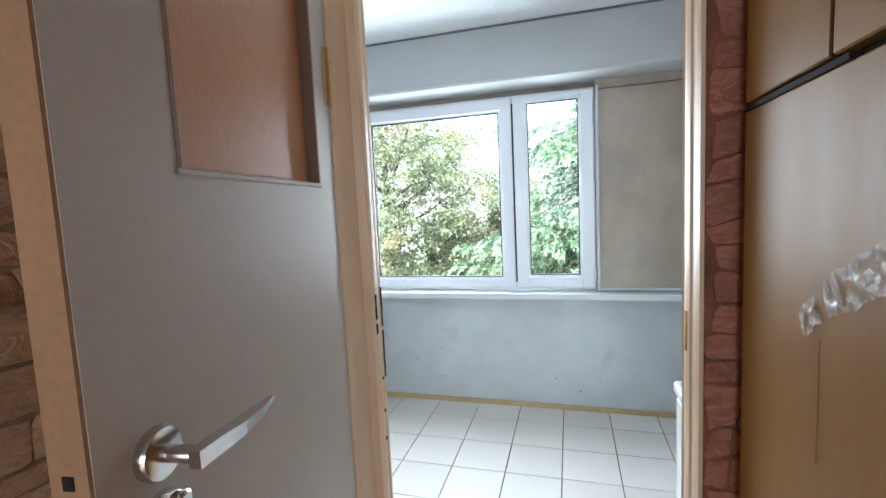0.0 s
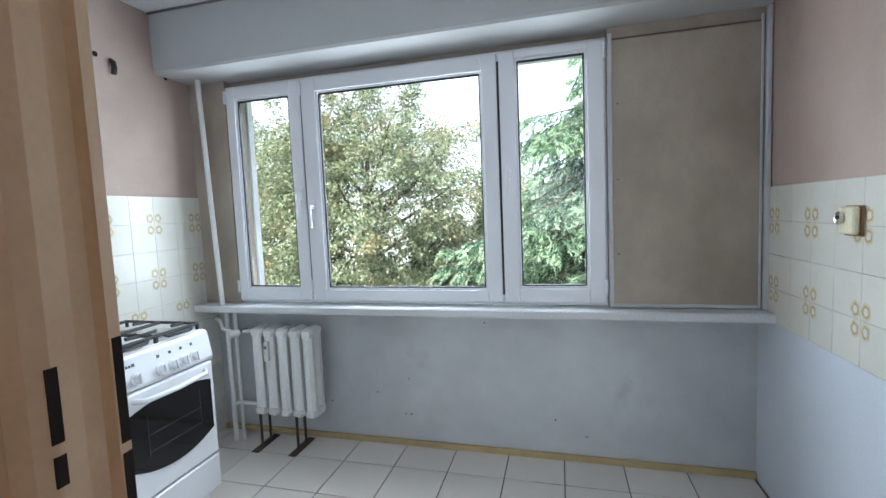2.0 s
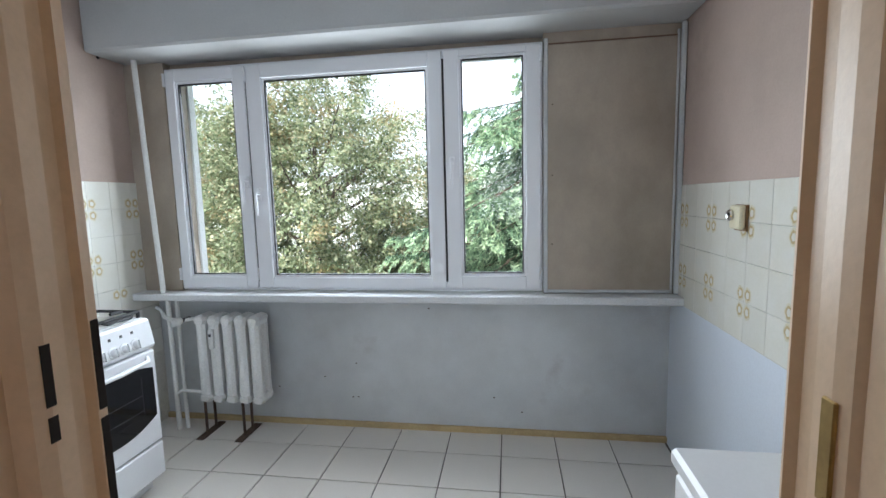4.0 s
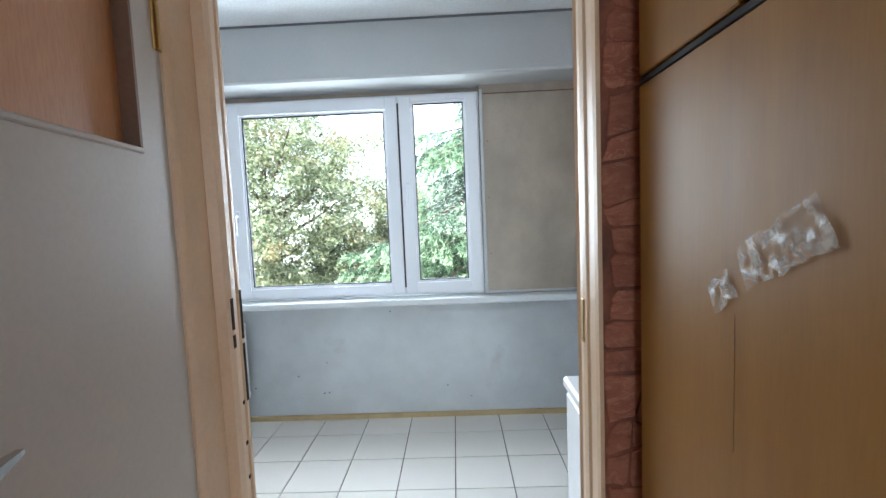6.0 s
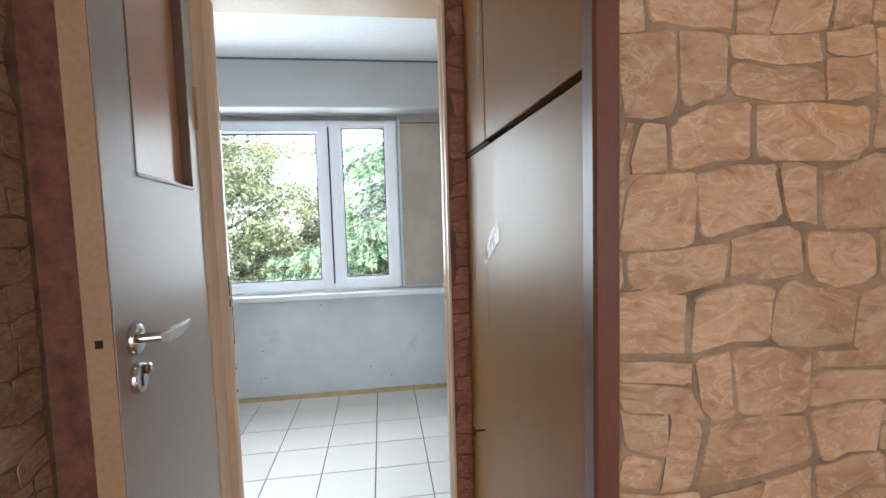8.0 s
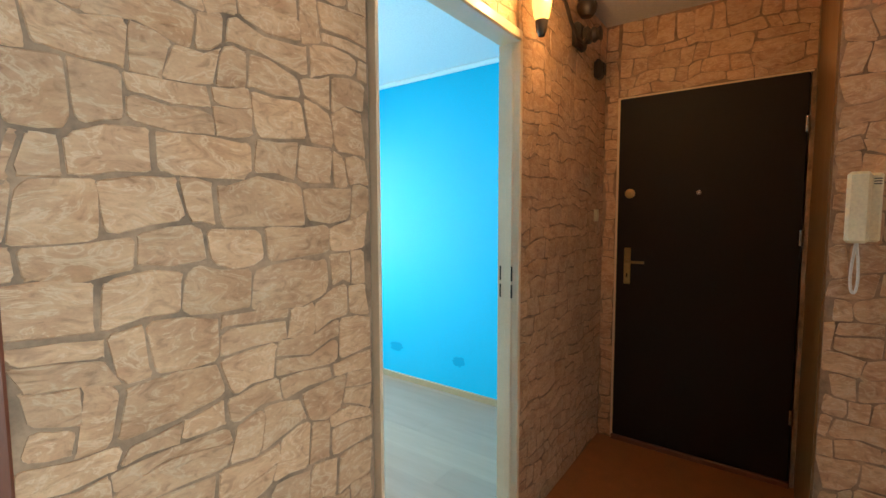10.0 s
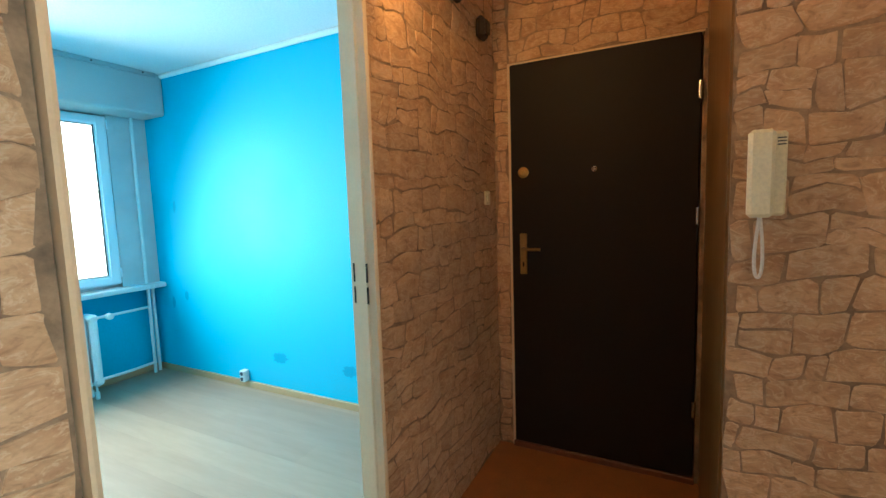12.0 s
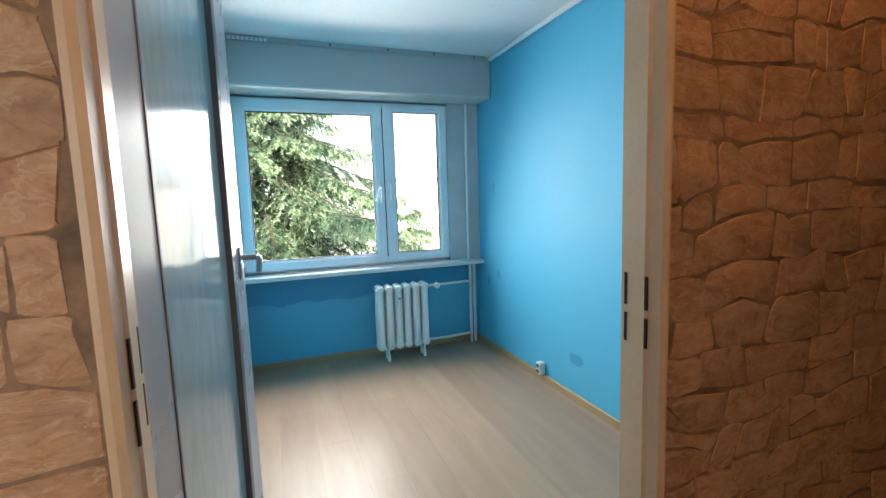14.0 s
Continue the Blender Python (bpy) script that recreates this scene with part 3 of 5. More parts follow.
structure("wall_niche_side", [((JX + 0.1, -0.76, -0.1), (EX, -0.665, CEIL)), ((JX + 0.012, -0.672, -0.1), (JX + 0.1, -0.665, CEIL))], MAT["niche"], "smooth brown laminate side of the entrance niche")
# unseen doorway and room, added so the lamp behind can light the hall
hall_s = structure("wall_hall_south", [((WX - 0.1, SY - 0.1, -0.1), (-0.35, SY, CEIL)), ((1.1, SY - 0.1, -0.1), (EX, SY, CEIL)), ((-0.35, SY - 0.1, 2.06), (1.1, SY, CEIL))], MAT["stone"], "stone-print wallpaper round an unseen doorway added for daylight")
structure("wall_living_room", [((WX - 0.2, -4.4, -0.1), (WX, SY - 0.1, CEIL)), ((2.2, -4.4, -0.1), (2.4, SY - 0.1, CEIL)), ((WX - 0.2, -4.6, -0.1), (2.4, -4.4, 0.85)), ((WX - 0.2, -4.6, 2.15), (2.4, -4.4, CEIL)), ((WX - 0.2, -4.6, 0.85), (-0.35, -4.4, 2.15)), ((1.75, -4.6, 0.85), (2.4, -4.4, 2.15))], MAT["wall_white"], "plain white walls of an unseen room added behind the hall")
structure("floor_living_room", [((WX - 0.2, -4.6, -0.2), (2.4, SY - 0.1, 0.0))], MAT["skirting"], "plain wooden floor of the unseen room added behind", "floor")
structure("ceiling_living_room", [((WX - 0.2, -4.6, CEIL), (2.4, SY - 0.1, CEIL + 0.2))], MAT["ceiling"], "plain white ceiling of the unseen room added behind", "ceiling")
hall_w = structure("wall_hall_west", [((WX - 0.1, SY, -0.1), (WX, 1.08, CEIL))], MAT["joint"], "stone-print wallpaper beside the kitchen door")
hall_k = structure("wall_hall_kitchen_door", [((WX, 1.08, -0.1), (-0.24, 1.085, CEIL)), ((0.4815, 1.112, -0.1), (WARD + 0.07, 1.117, CEIL)), ((-0.24, 1.08, 2.092), (0.4815, 1.085, CEIL))], MAT["joint_red"], "strip of red-brown stone-print wallpaper by the kitchen doorway")
structure("wardrobe_niche_back", [((1.0, NY + 0.06, -0.1), (1.145, 1.085, CEIL))], MAT["wall_white"], "plain wall behind the built-in wardrobe")

# doorframes
def kitchen_doorframe():
    fr = tagged(new("doorframe_kitchen"), "glossy cream-painted wooden doorframe with worn edges", "doorframe", kind="structure")
    left = [(-0.245, 1.062), (-0.214, 1.058), (-0.196, 1.066), (-0.192, 1.082), (-0.204, 1.098), (-0.204, 1.168), (-0.186, 1.174), (-0.183, 1.19), (-0.186, 1.212), (-0.205, 1.218), (-0.205, 1.242), (-0.2, 1.25), (-0.202, 1.263), (-0.245, 1.266)]
    right = [(0.53, 1.266), (0.484, 1.263), (0.478, 1.25), (0.484, 1.242), (0.484, 1.218), (0.474, 1.212), (0.472, 1.19), (0.474, 1.174), (0.478, 1.168), (0.478, 1.124), (0.472, 1.118), (0.474, 1.106), (0.481, 1.106), (0.481, 1.118), (0.53, 1.118)]
    bm = bmesh.new()
    add_prism(bm, left, 0, 2.06)
    lj = part("jamb", bm, MAT["jamb"], fr)
    bm = bmesh.new()
    add_prism(bm, right, 0, 2.06)
    part("jamb", bm, MAT["jamb"], fr)
    part("head", bm_box((-0.245, 1.06, 2.02), (0.53, 1.266, 2.09), 0.008), MAT["jamb"], fr)
    part("threshold", bm_box((-0.2, 1.10, -0.005), (0.488, 1.27, 0.012), 0.004), MAT["skirting"], fr, "worn wooden threshold")
    for y, x, zs in ((1.19, -0.1835, ((1.165, 1.225), (1.13, 1.155))), (1.257, -0.2005, ((1.13, 1.23), (1.0, 1.12)))):
        for z0, z1 in zs:
            part("strike_slot", bm_box((x - 0.01, y - 0.0045, z0), (x + 0.0008, y + 0.0045, z1)), MAT["dark_gap"], lj, "dark empty strike slot")
    part("strike_plate", bm_box((0.47, 1.184, 1.12), (0.4745, 1.198, 1.2), 0.001), MAT["brass"], fr, "worn metal strike plate")
    bm = bmesh.new()
    add_tube(bm, [(-0.199, 1.056, 1.63), (-0.199, 1.056, 1.74)], 0.009, 10)
    part("hinge", bm, MAT["brass"], lj, "brass barrel hinge", True)
    for z in (1.012, 0.93, 0.86):
        part("nail_hole", bm_box((-0.187, 1.205, z), (-0.1835, 1.211, z + 0.007)), MAT["dark_gap"], lj)


def blue_doorframe():
    fr = tagged(new("doorframe_blue_room"), "old white-painted wooden doorframe of the blue room", "doorframe", kind="structure")
    y0, y1 = 0.286, 0.385
    for xo, xi, s in ((1.258, 1.278, 1), (2.066, 2.05, -1)):
        prof = [(xo, y0), (xi - s * 0.012, y0), (xi - s * 0.003, y0 + 0.005), (xi - s * 0.001, y0 + 0.03), (xi + s * 0.003, y0 + 0.036), (xi + s * 0.003, y0 + 0.062), (xi - s * 0.004, y0 + 0.066), (xi - s * 0.004, y1), (xo, y1)]
        bm = bmesh.new()
        add_prism(bm, prof if s > 0 else prof[::-1], 0, 2.045)
        jb = part("jamb", bm, MAT["frame_white"], fr)
        for yy, o in ((y0 + 0.03, 0.0015), (y0 + 0.084, -0.004)):
            for z0, z1 in ((1.105, 1.165), (1.035, 1.09)):
                part("strike_slot", bm_box((xi + s * o - 0.0015, yy, z0), (xi + s * o + 0.0015, yy + 0.006, z1)), MAT["dark_gap"], jb, "dark strike slot")
    part("head", bm_box((1.25, y0, 2.045), (2.068, y1, 2.088), 0.006), MAT["frame_white"], fr)
    part("threshold", bm_box((1.27, y0 + 0.02, -0.004), (2.05, y1, 0.01), 0.004), MAT["skirting"], fr, "wooden threshold strip")


kitchen_doorframe()
blue_doorframe()


# ---- windows ----
def window(name, label, x0, x1, z0, z1, y, sashes, handles):
    w = tagged(new(name), label, "window", kind="structure")
    bm = bmesh.new()
    add_box(bm, (x0, y + 0.012, z0), (x1, y + 0.075, z0 + 0.04), 0.004)
    add_box(bm, (x0, y + 0.012, z1 - 0.04), (x1, y + 0.075, z1), 0.004)
    add_box(bm, (x0, y + 0.012, z0 + 0.04), (x0 + 0.035, y + 0.075, z1 - 0.04), 0.004)
    add_box(bm, (x1 - 0.035, y + 0.012, z0 + 0.04), (x1, y + 0.075, z1 - 0.04), 0.004)
    for (a, b), (c, d) in zip(sashes, sashes[1:]):
        add_box(bm, (b - 0.02, y + 0.014, z0 + 0.04), (c + 0.02, y + 0.072, z1 - 0.04), 0.003)
    part("window_frame", bm, MAT["pvc"], w)
    for (a, b), (c, d) in zip(sashes, sashes[1:]):
        # black strip stands for the shade in the gap between two sashes
        part("gasket", bm_box((b - 0.001, y + 0.006, z0 + 0.05), (c + 0.001, y + 0.0136, z1 - 0.05)), MAT["gasket"], w, "dark strip for the shade in the gap between sashes")
    for (a, b), (ga, gb, gz0, gz1) in zip(sashes, [(s[2], s[3], s[4], s[5]) for s in handles]):
        bm = bmesh.new()
        add_plate(bm, a, b, z0 + 0.012, z1 - 0.012, y - 0.004, y + 0.05, ga, gb, gz0, gz1)
        sash = part("sash", bm, MAT["pvc"], w)
        bm = bmesh.new()
        add_plate(bm, ga - 0.001, gb + 0.001, gz0 - 0.001, gz1 + 0.001, y + 0.006, y + 0.03, ga + 0.012, gb - 0.012, gz0 + 0.012, gz1 - 0.012)
        part("glazing_bead", bm, MAT["pvc"], sash)
        bm = bmesh.new()
        add_plate(bm, ga + 0.011, gb - 0.011, gz0 + 0.011, gz1 - 0.011, y + 0.009, y + 0.028, ga + 0.019, gb - 0.019, gz0 + 0.019, gz1 - 0.019)
        part("gasket", bm, MAT["gasket"], sash, "black rubber gasket")
        pane = part("pane", bm_box((ga, y + 0.031, gz0), (gb, y + 0.035, gz1)), MAT["glass"], sash, "clear glass")
        pane.visible_shadow = False
    for hx, hz, *_ in handles:
        if hx is None:
            continue
        bm = bmesh.new()
        add_box(bm, (hx - 0.014, y - 0.014, hz - 0.035), (hx + 0.014, y - 0.003, hz + 0.035), 0.005)
        add_tube(bm, [(hx, y - 0.01, hz), (hx, y - 0.045, hz), (hx, y - 0.05, hz - 0.02), (hx, y - 0.047, hz - 0.12)], 0.009, 8)
        part("handle", bm, MAT["pvc"], w, "white lever handle", True)
    for a, b in sashes:
        for z in (z0 + 0.06, z1 - 0.1):
            e = b if (a, b) == sashes[-1] else a
            bm = bmesh.new()
            add_tube(bm, [(e, y - 0.012, z), (e, y - 0.012, z + 0.07)], 0.008, 8)
            part("hinge", bm, MAT["pvc"], w, "", True)
    return w


window("window_1", "white three-sash PVC kitchen window with clear panes", -1.676, 0.418, 0.853, 2.112, 3.195,
       [(-1.664, -1.184), (-1.176, -0.092), (-0.08, 0.408)],
       [(-1.205, 1.47, -1.608, -1.25, 0.93, 2.036), (-1.135, 1.40, -1.088, -0.165, 0.925, 2.028), (-0.045, 1.53, -0.005, 0.333, 0.935, 2.066)])
window("window_2", "white two-sash PVC window of the blue room", 1.206, 2.884, 0.80, 2.108, 3.365,
       [(1.216, 2.315), (2.325, 2.874)], [(2.28, 1.42, 1.285, 2.245, 0.868, 2.018), (2.36, 1.44, 2.402, 2.808, 0.862, 2.048)])


def sill(name, label, x0, x1, y0, y1, z0, z1):
    bm = bmesh.new()
    add_box(bm, (x0, y0, z0), (x1, y1, z1), 0.006)
    return solid(name, bm, MAT["sill"], label, "window sill", "structure")


sill("window_sill_kitchen", "long white window sill with a worn front edge", KL, KR - 0.002, 3.10, 3.268, 0.802, 0.843)
sill("window_sill_blue", "white window sill with pipes passing behind", BL, BR - 0.002, 3.275, 3.438, 0.733, 0.772)

bm = bmesh.new()
add_box(bm, (0.44, 3.194, 0.862), (1.045, 3.2045, 2.09), 0.003)
pan = solid("window_panel", bm, MAT["panel"], "grimy beige board closing the bay beside the window", "wall panel", "structure")
bm = bmesh.new()
add_box(bm, (0.421, 3.186, 0.846), (0.442, 3.2046, 2.12), 0.004)
add_box(bm, (1.043, 3.19, 0.846), (1.054, 3.2046, 2.12), 0.003)
add_box(bm, (0.442, 3.189, 0.846), (1.043, 3.2044, 0.864), 0.004)
part("edge_strip", bm, MAT["wall_grey"], pan, "caulked grey edge strip")
# brown line paints the slight shadow where the board nears the beam
part("gap", bm_box((0.442, 3.196, 2.09), (1.043, 3.2046, 2.097)), MAT["recess"], pan, "thin brown line for the shadow along the top")
for z in (1.1, 1.45, 1.8):
    part("nail", bm_box((0.462, 3.192, z), (0.468, 3.195, z + 0.006)), MAT["rust"], pan)


# ---- skirtings ----
def strip(name, label, lo, hi, mat):
    return solid(name, bm_box(lo, hi, 0.004), mat, label, "skirting", "structure")


strip("baseboard_kitchen", "yellowed low wooden strip along the kitchen floor", (KL, 3.279, -0.004), (KR, KY, 0.032), MAT["yellow_wood"])
strip("baseboard_blue_window", "oak-coloured skirting under the window", (BL, BY - 0.018, -0.003), (BR, BY, 0.05), MAT["skirting"])
strip("baseboard_blue_side", "oak-coloured skirting along the blue wall", (BR - 0.018, NY + 0.12, -0.003), (BR, BY - 0.019, 0.05), MAT["skirting"])
strip("baseboard_blue_left", "oak-coloured skirting along the partition", (BL, 1.2, -0.003), (BL + 0.018, BY - 0.019, 0.05), MAT["skirting"])


# ---- doors ----
LEVER = [(0.01, 0.006, 0.0085, 0.0), (-0.02, 0.0075, 0.0085, -0.001), (-0.06, 0.0085, 0.007, -0.004), (-0.1, 0.007, 0.0045, -0.003), (-0.128, 0.003, 0.0018, 0.0)]   # along, half width, half height, sag


def kitchen_door():
    hinge, free = Vector((-0.2, 1.068, 0)), Vector((-0.121, 0.497, 0))
    way = free - hinge
    m = Matrix.Translation(hinge) @ Matrix.Rotation(math.atan2(way.y, way.x), 4, "Z")
    d = thing("kitchen_door", hinge, "white painted door standing open, with a covered upper pane", "door", m=m)
    W, H, T = way.length, 2.0, 0.038
    p0, p1, q0, q1 = 0.075, 0.445, 1.47, 1.93
    bm = bmesh.new()
    add_box(bm, (0, -T, 0.012), (W, 0, q0))
    add_box(bm, (0, -T, q1), (W, 0, H))
    add_box(bm, (0, -T, q0), (p0, 0, q1))
    add_box(bm, (p1, -T, q0), (W, 0, q1))
    part("door_leaf", bm, MAT["door_white"], d, local=True)
    part("door_edge", bm_box((W, -T + 0.001, 0.014), (W + 0.004, -0.001, H - 0.002)), MAT["door_side"], d, "door edge coloured tan for the warm light on it", local=True)
    pn = part("pane", bm_box((p0, -0.026, q0), (p1, -0.021, q1)), MAT["salmon"], d, "salmon-coloured covered pane", local=True)
    bm = bmesh.new()
    add_box(bm, (p0, -0.021, q0), (p0 + 0.006, 0.001, q1))
    add_box(bm, (p1 - 0.006, -0.021, q0), (p1, 0.001, q1))
    part("rebate", bm, MAT["recess"], d, "dark brown rebate", local=True)
    bm = bmesh.new()
    add_box(bm, (p0, -0.021, q0 - 0.002), (p1, 0.004, q0 + 0.006), 0.002)
    part("glazing_strip", bm, MAT["door_white"], d, local=True)
    hx = W - 0.062
    for nm, z, parts in (("handle", 1.2, True), ("key_plate", 1.135, False)):
        bm = bmesh.new()
        face = Matrix.Translation((hx, 0, z)) @ Matrix.Rotation(radians(-90), 4, "X")
        add_lathe(bm, [(0.0, -0.001), (0.0255, -0.001), (0.0265, 0.006), (0.024, 0.011), (0.018, 0.012), (0, 0.012)], face, 24)
        if parts:
            add_tube(bm, [(hx, 0.008, z), (hx, 0.042, z), (hx - 0.006, 0.05, z)], 0.0085, 10)
            for (xa, wa, ha, da), (xb, wb, hb, db) in zip(LEVER, LEVER[1:]):
                add_hull(bm, [(hx + xx, 0.05 + sy * ww, z + dd + sz * hh) for xx, ww, hh, dd in ((xa, wa, ha, da), (xb, wb, hb, db)) for sy in (-1, 1) for sz in (-1, 1)])
        else:
            add_box(bm, (hx - 0.022, 0.011, z + 0.002), (hx - 0.002, 0.02, z + 0.02), 0.004)
        k = part(nm, bm, MAT["chrome"], d, "worn chrome", True, local=True)
        if not parts:
            part("keyhole", bm_box((hx + 0.004, 0.0118, z - 0.012), (hx + 0.01, 0.0128, z + 0.006)), MAT["dark_gap"], k, local=True)
    part("latch", bm_box((W + 0.003, -0.024, 1.205), (W + 0.0055, -0.014, 1.217)), MAT["dark_gap"], d, "dark latch hole", local=True)


def blue_door():
    hinge, free = Vector((1.268, 0.398, 0)), Vector((1.355, 1.112, 0))
    way = free - hinge
    m = Matrix.Translation(hinge) @ Matrix.Rotation(math.atan2(way.y, way.x), 4, "Z")
    d = thing("blue_room_door", hinge, "grey-white glazed door standing open into the blue room", "door", m=m)
    W, H, T = way.length, 2.0, 0.038
    p0, p1, q0, q1 = 0.1, 0.6, 0.5, 1.9
    bm = bmesh.new()
    add_box(bm, (0, 0, 0.012), (W, T, q0))
    add_box(bm, (0, 0, q1), (W, T, H))
    add_box(bm, (0, 0, q0), (p0, T, q1))
    add_box(bm, (p1, 0, q0), (W, T, q1))
    part("door_leaf", bm, MAT["door_grey"], d, local=True)
    part("pane", bm_box((p0, 0.012, q0), (p1, 0.017, q1)), MAT["door_glass"], d, "ribbed greenish glass", local=True)
    bm = bmesh.new()
    for a, b in (((p0, -0.002, q0), (p0 + 0.008, 0.03, q1)), ((p1 - 0.03, -0.003, q0), (p1, 0.03, q1)), ((p0 + 0.008, -0.002, q0), (p1 - 0.03, 0.03, q0 + 0.008))):
        add_box(bm, a, b, 0.001)
    part("glazing_bead", bm, MAT["bead_grey"], d, "dark grey bead", local=True)
    bm = bmesh.new()
    hx = W - 0.045
    add_box(bm, (hx - 0.018, -0.006, 1.11), (hx + 0.018, 0.0005, 1.2), 0.004)
    add_tube(bm, [(hx, 0, 1.17), (hx, -0.045, 1.17), (hx - 0.012, -0.052, 1.168), (hx - 0.02, -0.054, 1.165), (hx - 0.03, -0.052, 1.13)], 0.008, 10)
    part("handle", bm, MAT["steel"], d, "grey metal lever handle", True, local=True)
    for z in (0.35, 1.7):
        bm = bmesh.new()
        add_tube(bm, [(-0.004, -0.004, z), (-0.004, -0.004, z + 0.09)], 0.008, 8)
        part("hinge", bm, MAT["steel"], d, "", True, local=True)


def entrance_door():
    d = thing("entrance_door", (EX, -0.21, 0), "closed dark brown padded entrance door with brass lock fittings", "door")
    x = EX - 0.012
    part("door_leaf", bm_box((x, -0.64, 0.03), (EX + 0.06, 0.218, 2.04), 0.006), MAT["door_dark"], d)
    part("threshold", bm_box((EX - 0.02, -0.645, -0.002), (EX + 0.08, 0.225, 0.03), 0.004), MAT["walnut"], d)
    bm = bmesh.new()
    add_box(bm, (EX - 0.006, 0.218, 0.0), (EX + 0.05, 0.232, 2.046), 0.002)
    add_box(bm, (EX - 0.006, -0.652, 2.04), (EX + 0.05, 0.232, 2.05), 0.002)
    part("frame_edge", bm, MAT["frame_white"], d, "thin pale frame edge")
    to_room = Matrix.Translation((x, 0.15, 1.494)) @ Matrix.Rotation(radians(-90), 4, "Y")
    bm = bmesh.new()
    add_lathe(bm, [(0, 0), (0.027, 0), (0.028, 0.008), (0.022, 0.013), (0.012, 0.014), (0.012, 0.02), (0, 0.02)], to_room, 24)
    part("lock", bm, MAT["brass"], d, "round brass deadlock", True)
    bm = bmesh.new()
    add_lathe(bm, [(0, 0), (0.012, 0), (0.013, 0.005), (0.009, 0.008), (0.006, 0.005), (0, 0.005)], Matrix.Translation((x, -0.2, 1.49)) @ Matrix.Rotation(radians(-90), 4, "Y"), 16)
    part("peephole", bm, MAT["chrome"], d, "small chrome peephole", True)
    hd = part("handle_plate", bm_box((x - 0.008, 0.136, 0.965), (x, 0.174, 1.18), 0.006), MAT["brass"], d, "tall brass handle plate")
    bm = bmesh.new()
    add_tube(bm, [(x - 0.005, 0.152, 1.1), (x - 0.045, 0.152, 1.1), (x - 0.05, 0.14, 1.1), (x - 0.05, 0.055, 1.1)], 0.008, 10)
    part("lever", bm, MAT["brass"], hd, "", True)
    part("keyhole", bm_box((x - 0.009, 0.151, 1.005), (x - 0.007, 0.159, 1.03)), MAT["dark_gap"], hd)
    for z in (1.76, 1.22, 0.33):
        bm = bmesh.new()
        add_tube(bm, [(x - 0.006, -0.636, z), (x - 0.006, -0.636, z + 0.075)], 0.01, 10)
        part("hinge", bm, MAT["chrome"], d, "bright metal hinge", True)


kitchen_door()
blue_door()
entrance_door()


# ---- hall things ----
def wardrobe():
    w = thing("wardrobe", (WARD, 0.7, 0), "glossy honey-coloured built-in wardrobe with closed doors", "wardrobe")
    y0, y1, x = 0.315, 1.078, WARD
    part("carcass", bm_box((x + 0.022, y0, 0.0), (0.99, y1, CEIL - 0.005)), MAT["dark_gap"], w, "dark interior behind the doors")
    part("plinth", bm_box((x + 0.02, y0, 0.0), (x + 0.04, y1, 0.07)), MAT["wardrobe"], w)
    low = part("door", bm_box((x, y0 + 0.002, 0.075), (x + 0.021, y1 - 0.002, 1.548), 0.002), MAT["wardrobe"], w)
    for a, b in ((y0 + 0.002, 0.833), (0.838, y1 - 0.002)):
        part("upper_door", bm_box((x, a, 1.562), (x + 0.021, b, CEIL - 0.01), 0.002), MAT["wardrobe"], w)
    part("groove", bm_box((x - 0.0004, 0.8387, 1.1), (x + 0.004, 0.8393, 1.25)), MAT["niche"], low, "faint vertical scratch")
    # near-black strip drawn in as the shade of the door gap
    part("lip", bm_box((x - 0.001, 0.8, 1.549), (x + 0.012, y1 - 0.002, 1.557), 0.001), MAT["dark_gap"], low, "dark strip for the shade in the gap under the upper doors")
    bm = bmesh.new()
    add_tube(bm, [(x, 0.904, 0.816), (x - 0.028, 0.904, 0.816)], 0.003, 8)
    ring = [(x - 0.03, 0.904 + 0.009 * math.cos(a), 0.816 + 0.011 * math.sin(a)) for a in [i * math.pi / 8 for i in range(17)]]
    add_tube(bm, ring, 0.0022, 6)
    part("key", bm, MAT["rust"], low, "small dark key", True)
    part("post", bm_box((WARD - 0.004, NY - 0.03, 0), (WARD + 0.03, NY + 0.004, CEIL - 0.003), 0.004), MAT["walnut"], w, "red-brown corner post")


def tape(y0, z0, y1, z1, wd, seed, n=9):
    """A crumpled strip of clear tape on the wardrobe."""
    rnd = random.Random(seed)
    bm = bmesh.new()
    rows = []
    way = Vector((0, y1 - y0, z1 - z0))
    side = Vector((0, -way.z, way.y)).normalized()
    for i in range(n + 1):
        c = Vector((0, y0, z0)) + way * i / n
        rows.append([bm.verts.new(c + side * wd * (j / 4 - 0.5 + rnd.uniform(-0.06, 0.06)) + Vector((WARD - 0.0012 - rnd.random() * 0.0035, rnd.uniform(-0.002, 0.002), 0))) for j in range(5)])
    for a, b in zip(rows, rows[1:]):
        for j in range(4):
            bm.faces.new((a[j], a[j + 1], b[j + 1], b[j]))
    ret = bmesh.ops.solidify(bm, geom=bm.faces[:], thickness=0.0006)
    ob = solid("tape_strip", bm, MAT["tape"], "crumpled clear adhesive tape stuck to the wardrobe", "tape", group="tape on the wardrobe")
    return ob


wardrobe()
tape(0.722, 1.352, 0.826, 1.30, 0.045, 3)
tape(0.842, 1.285, 0.878, 1.258, 0.035, 4, 4)
tape(0.862, 1.90, 0.875, 1.72, 0.04, 5, 8)


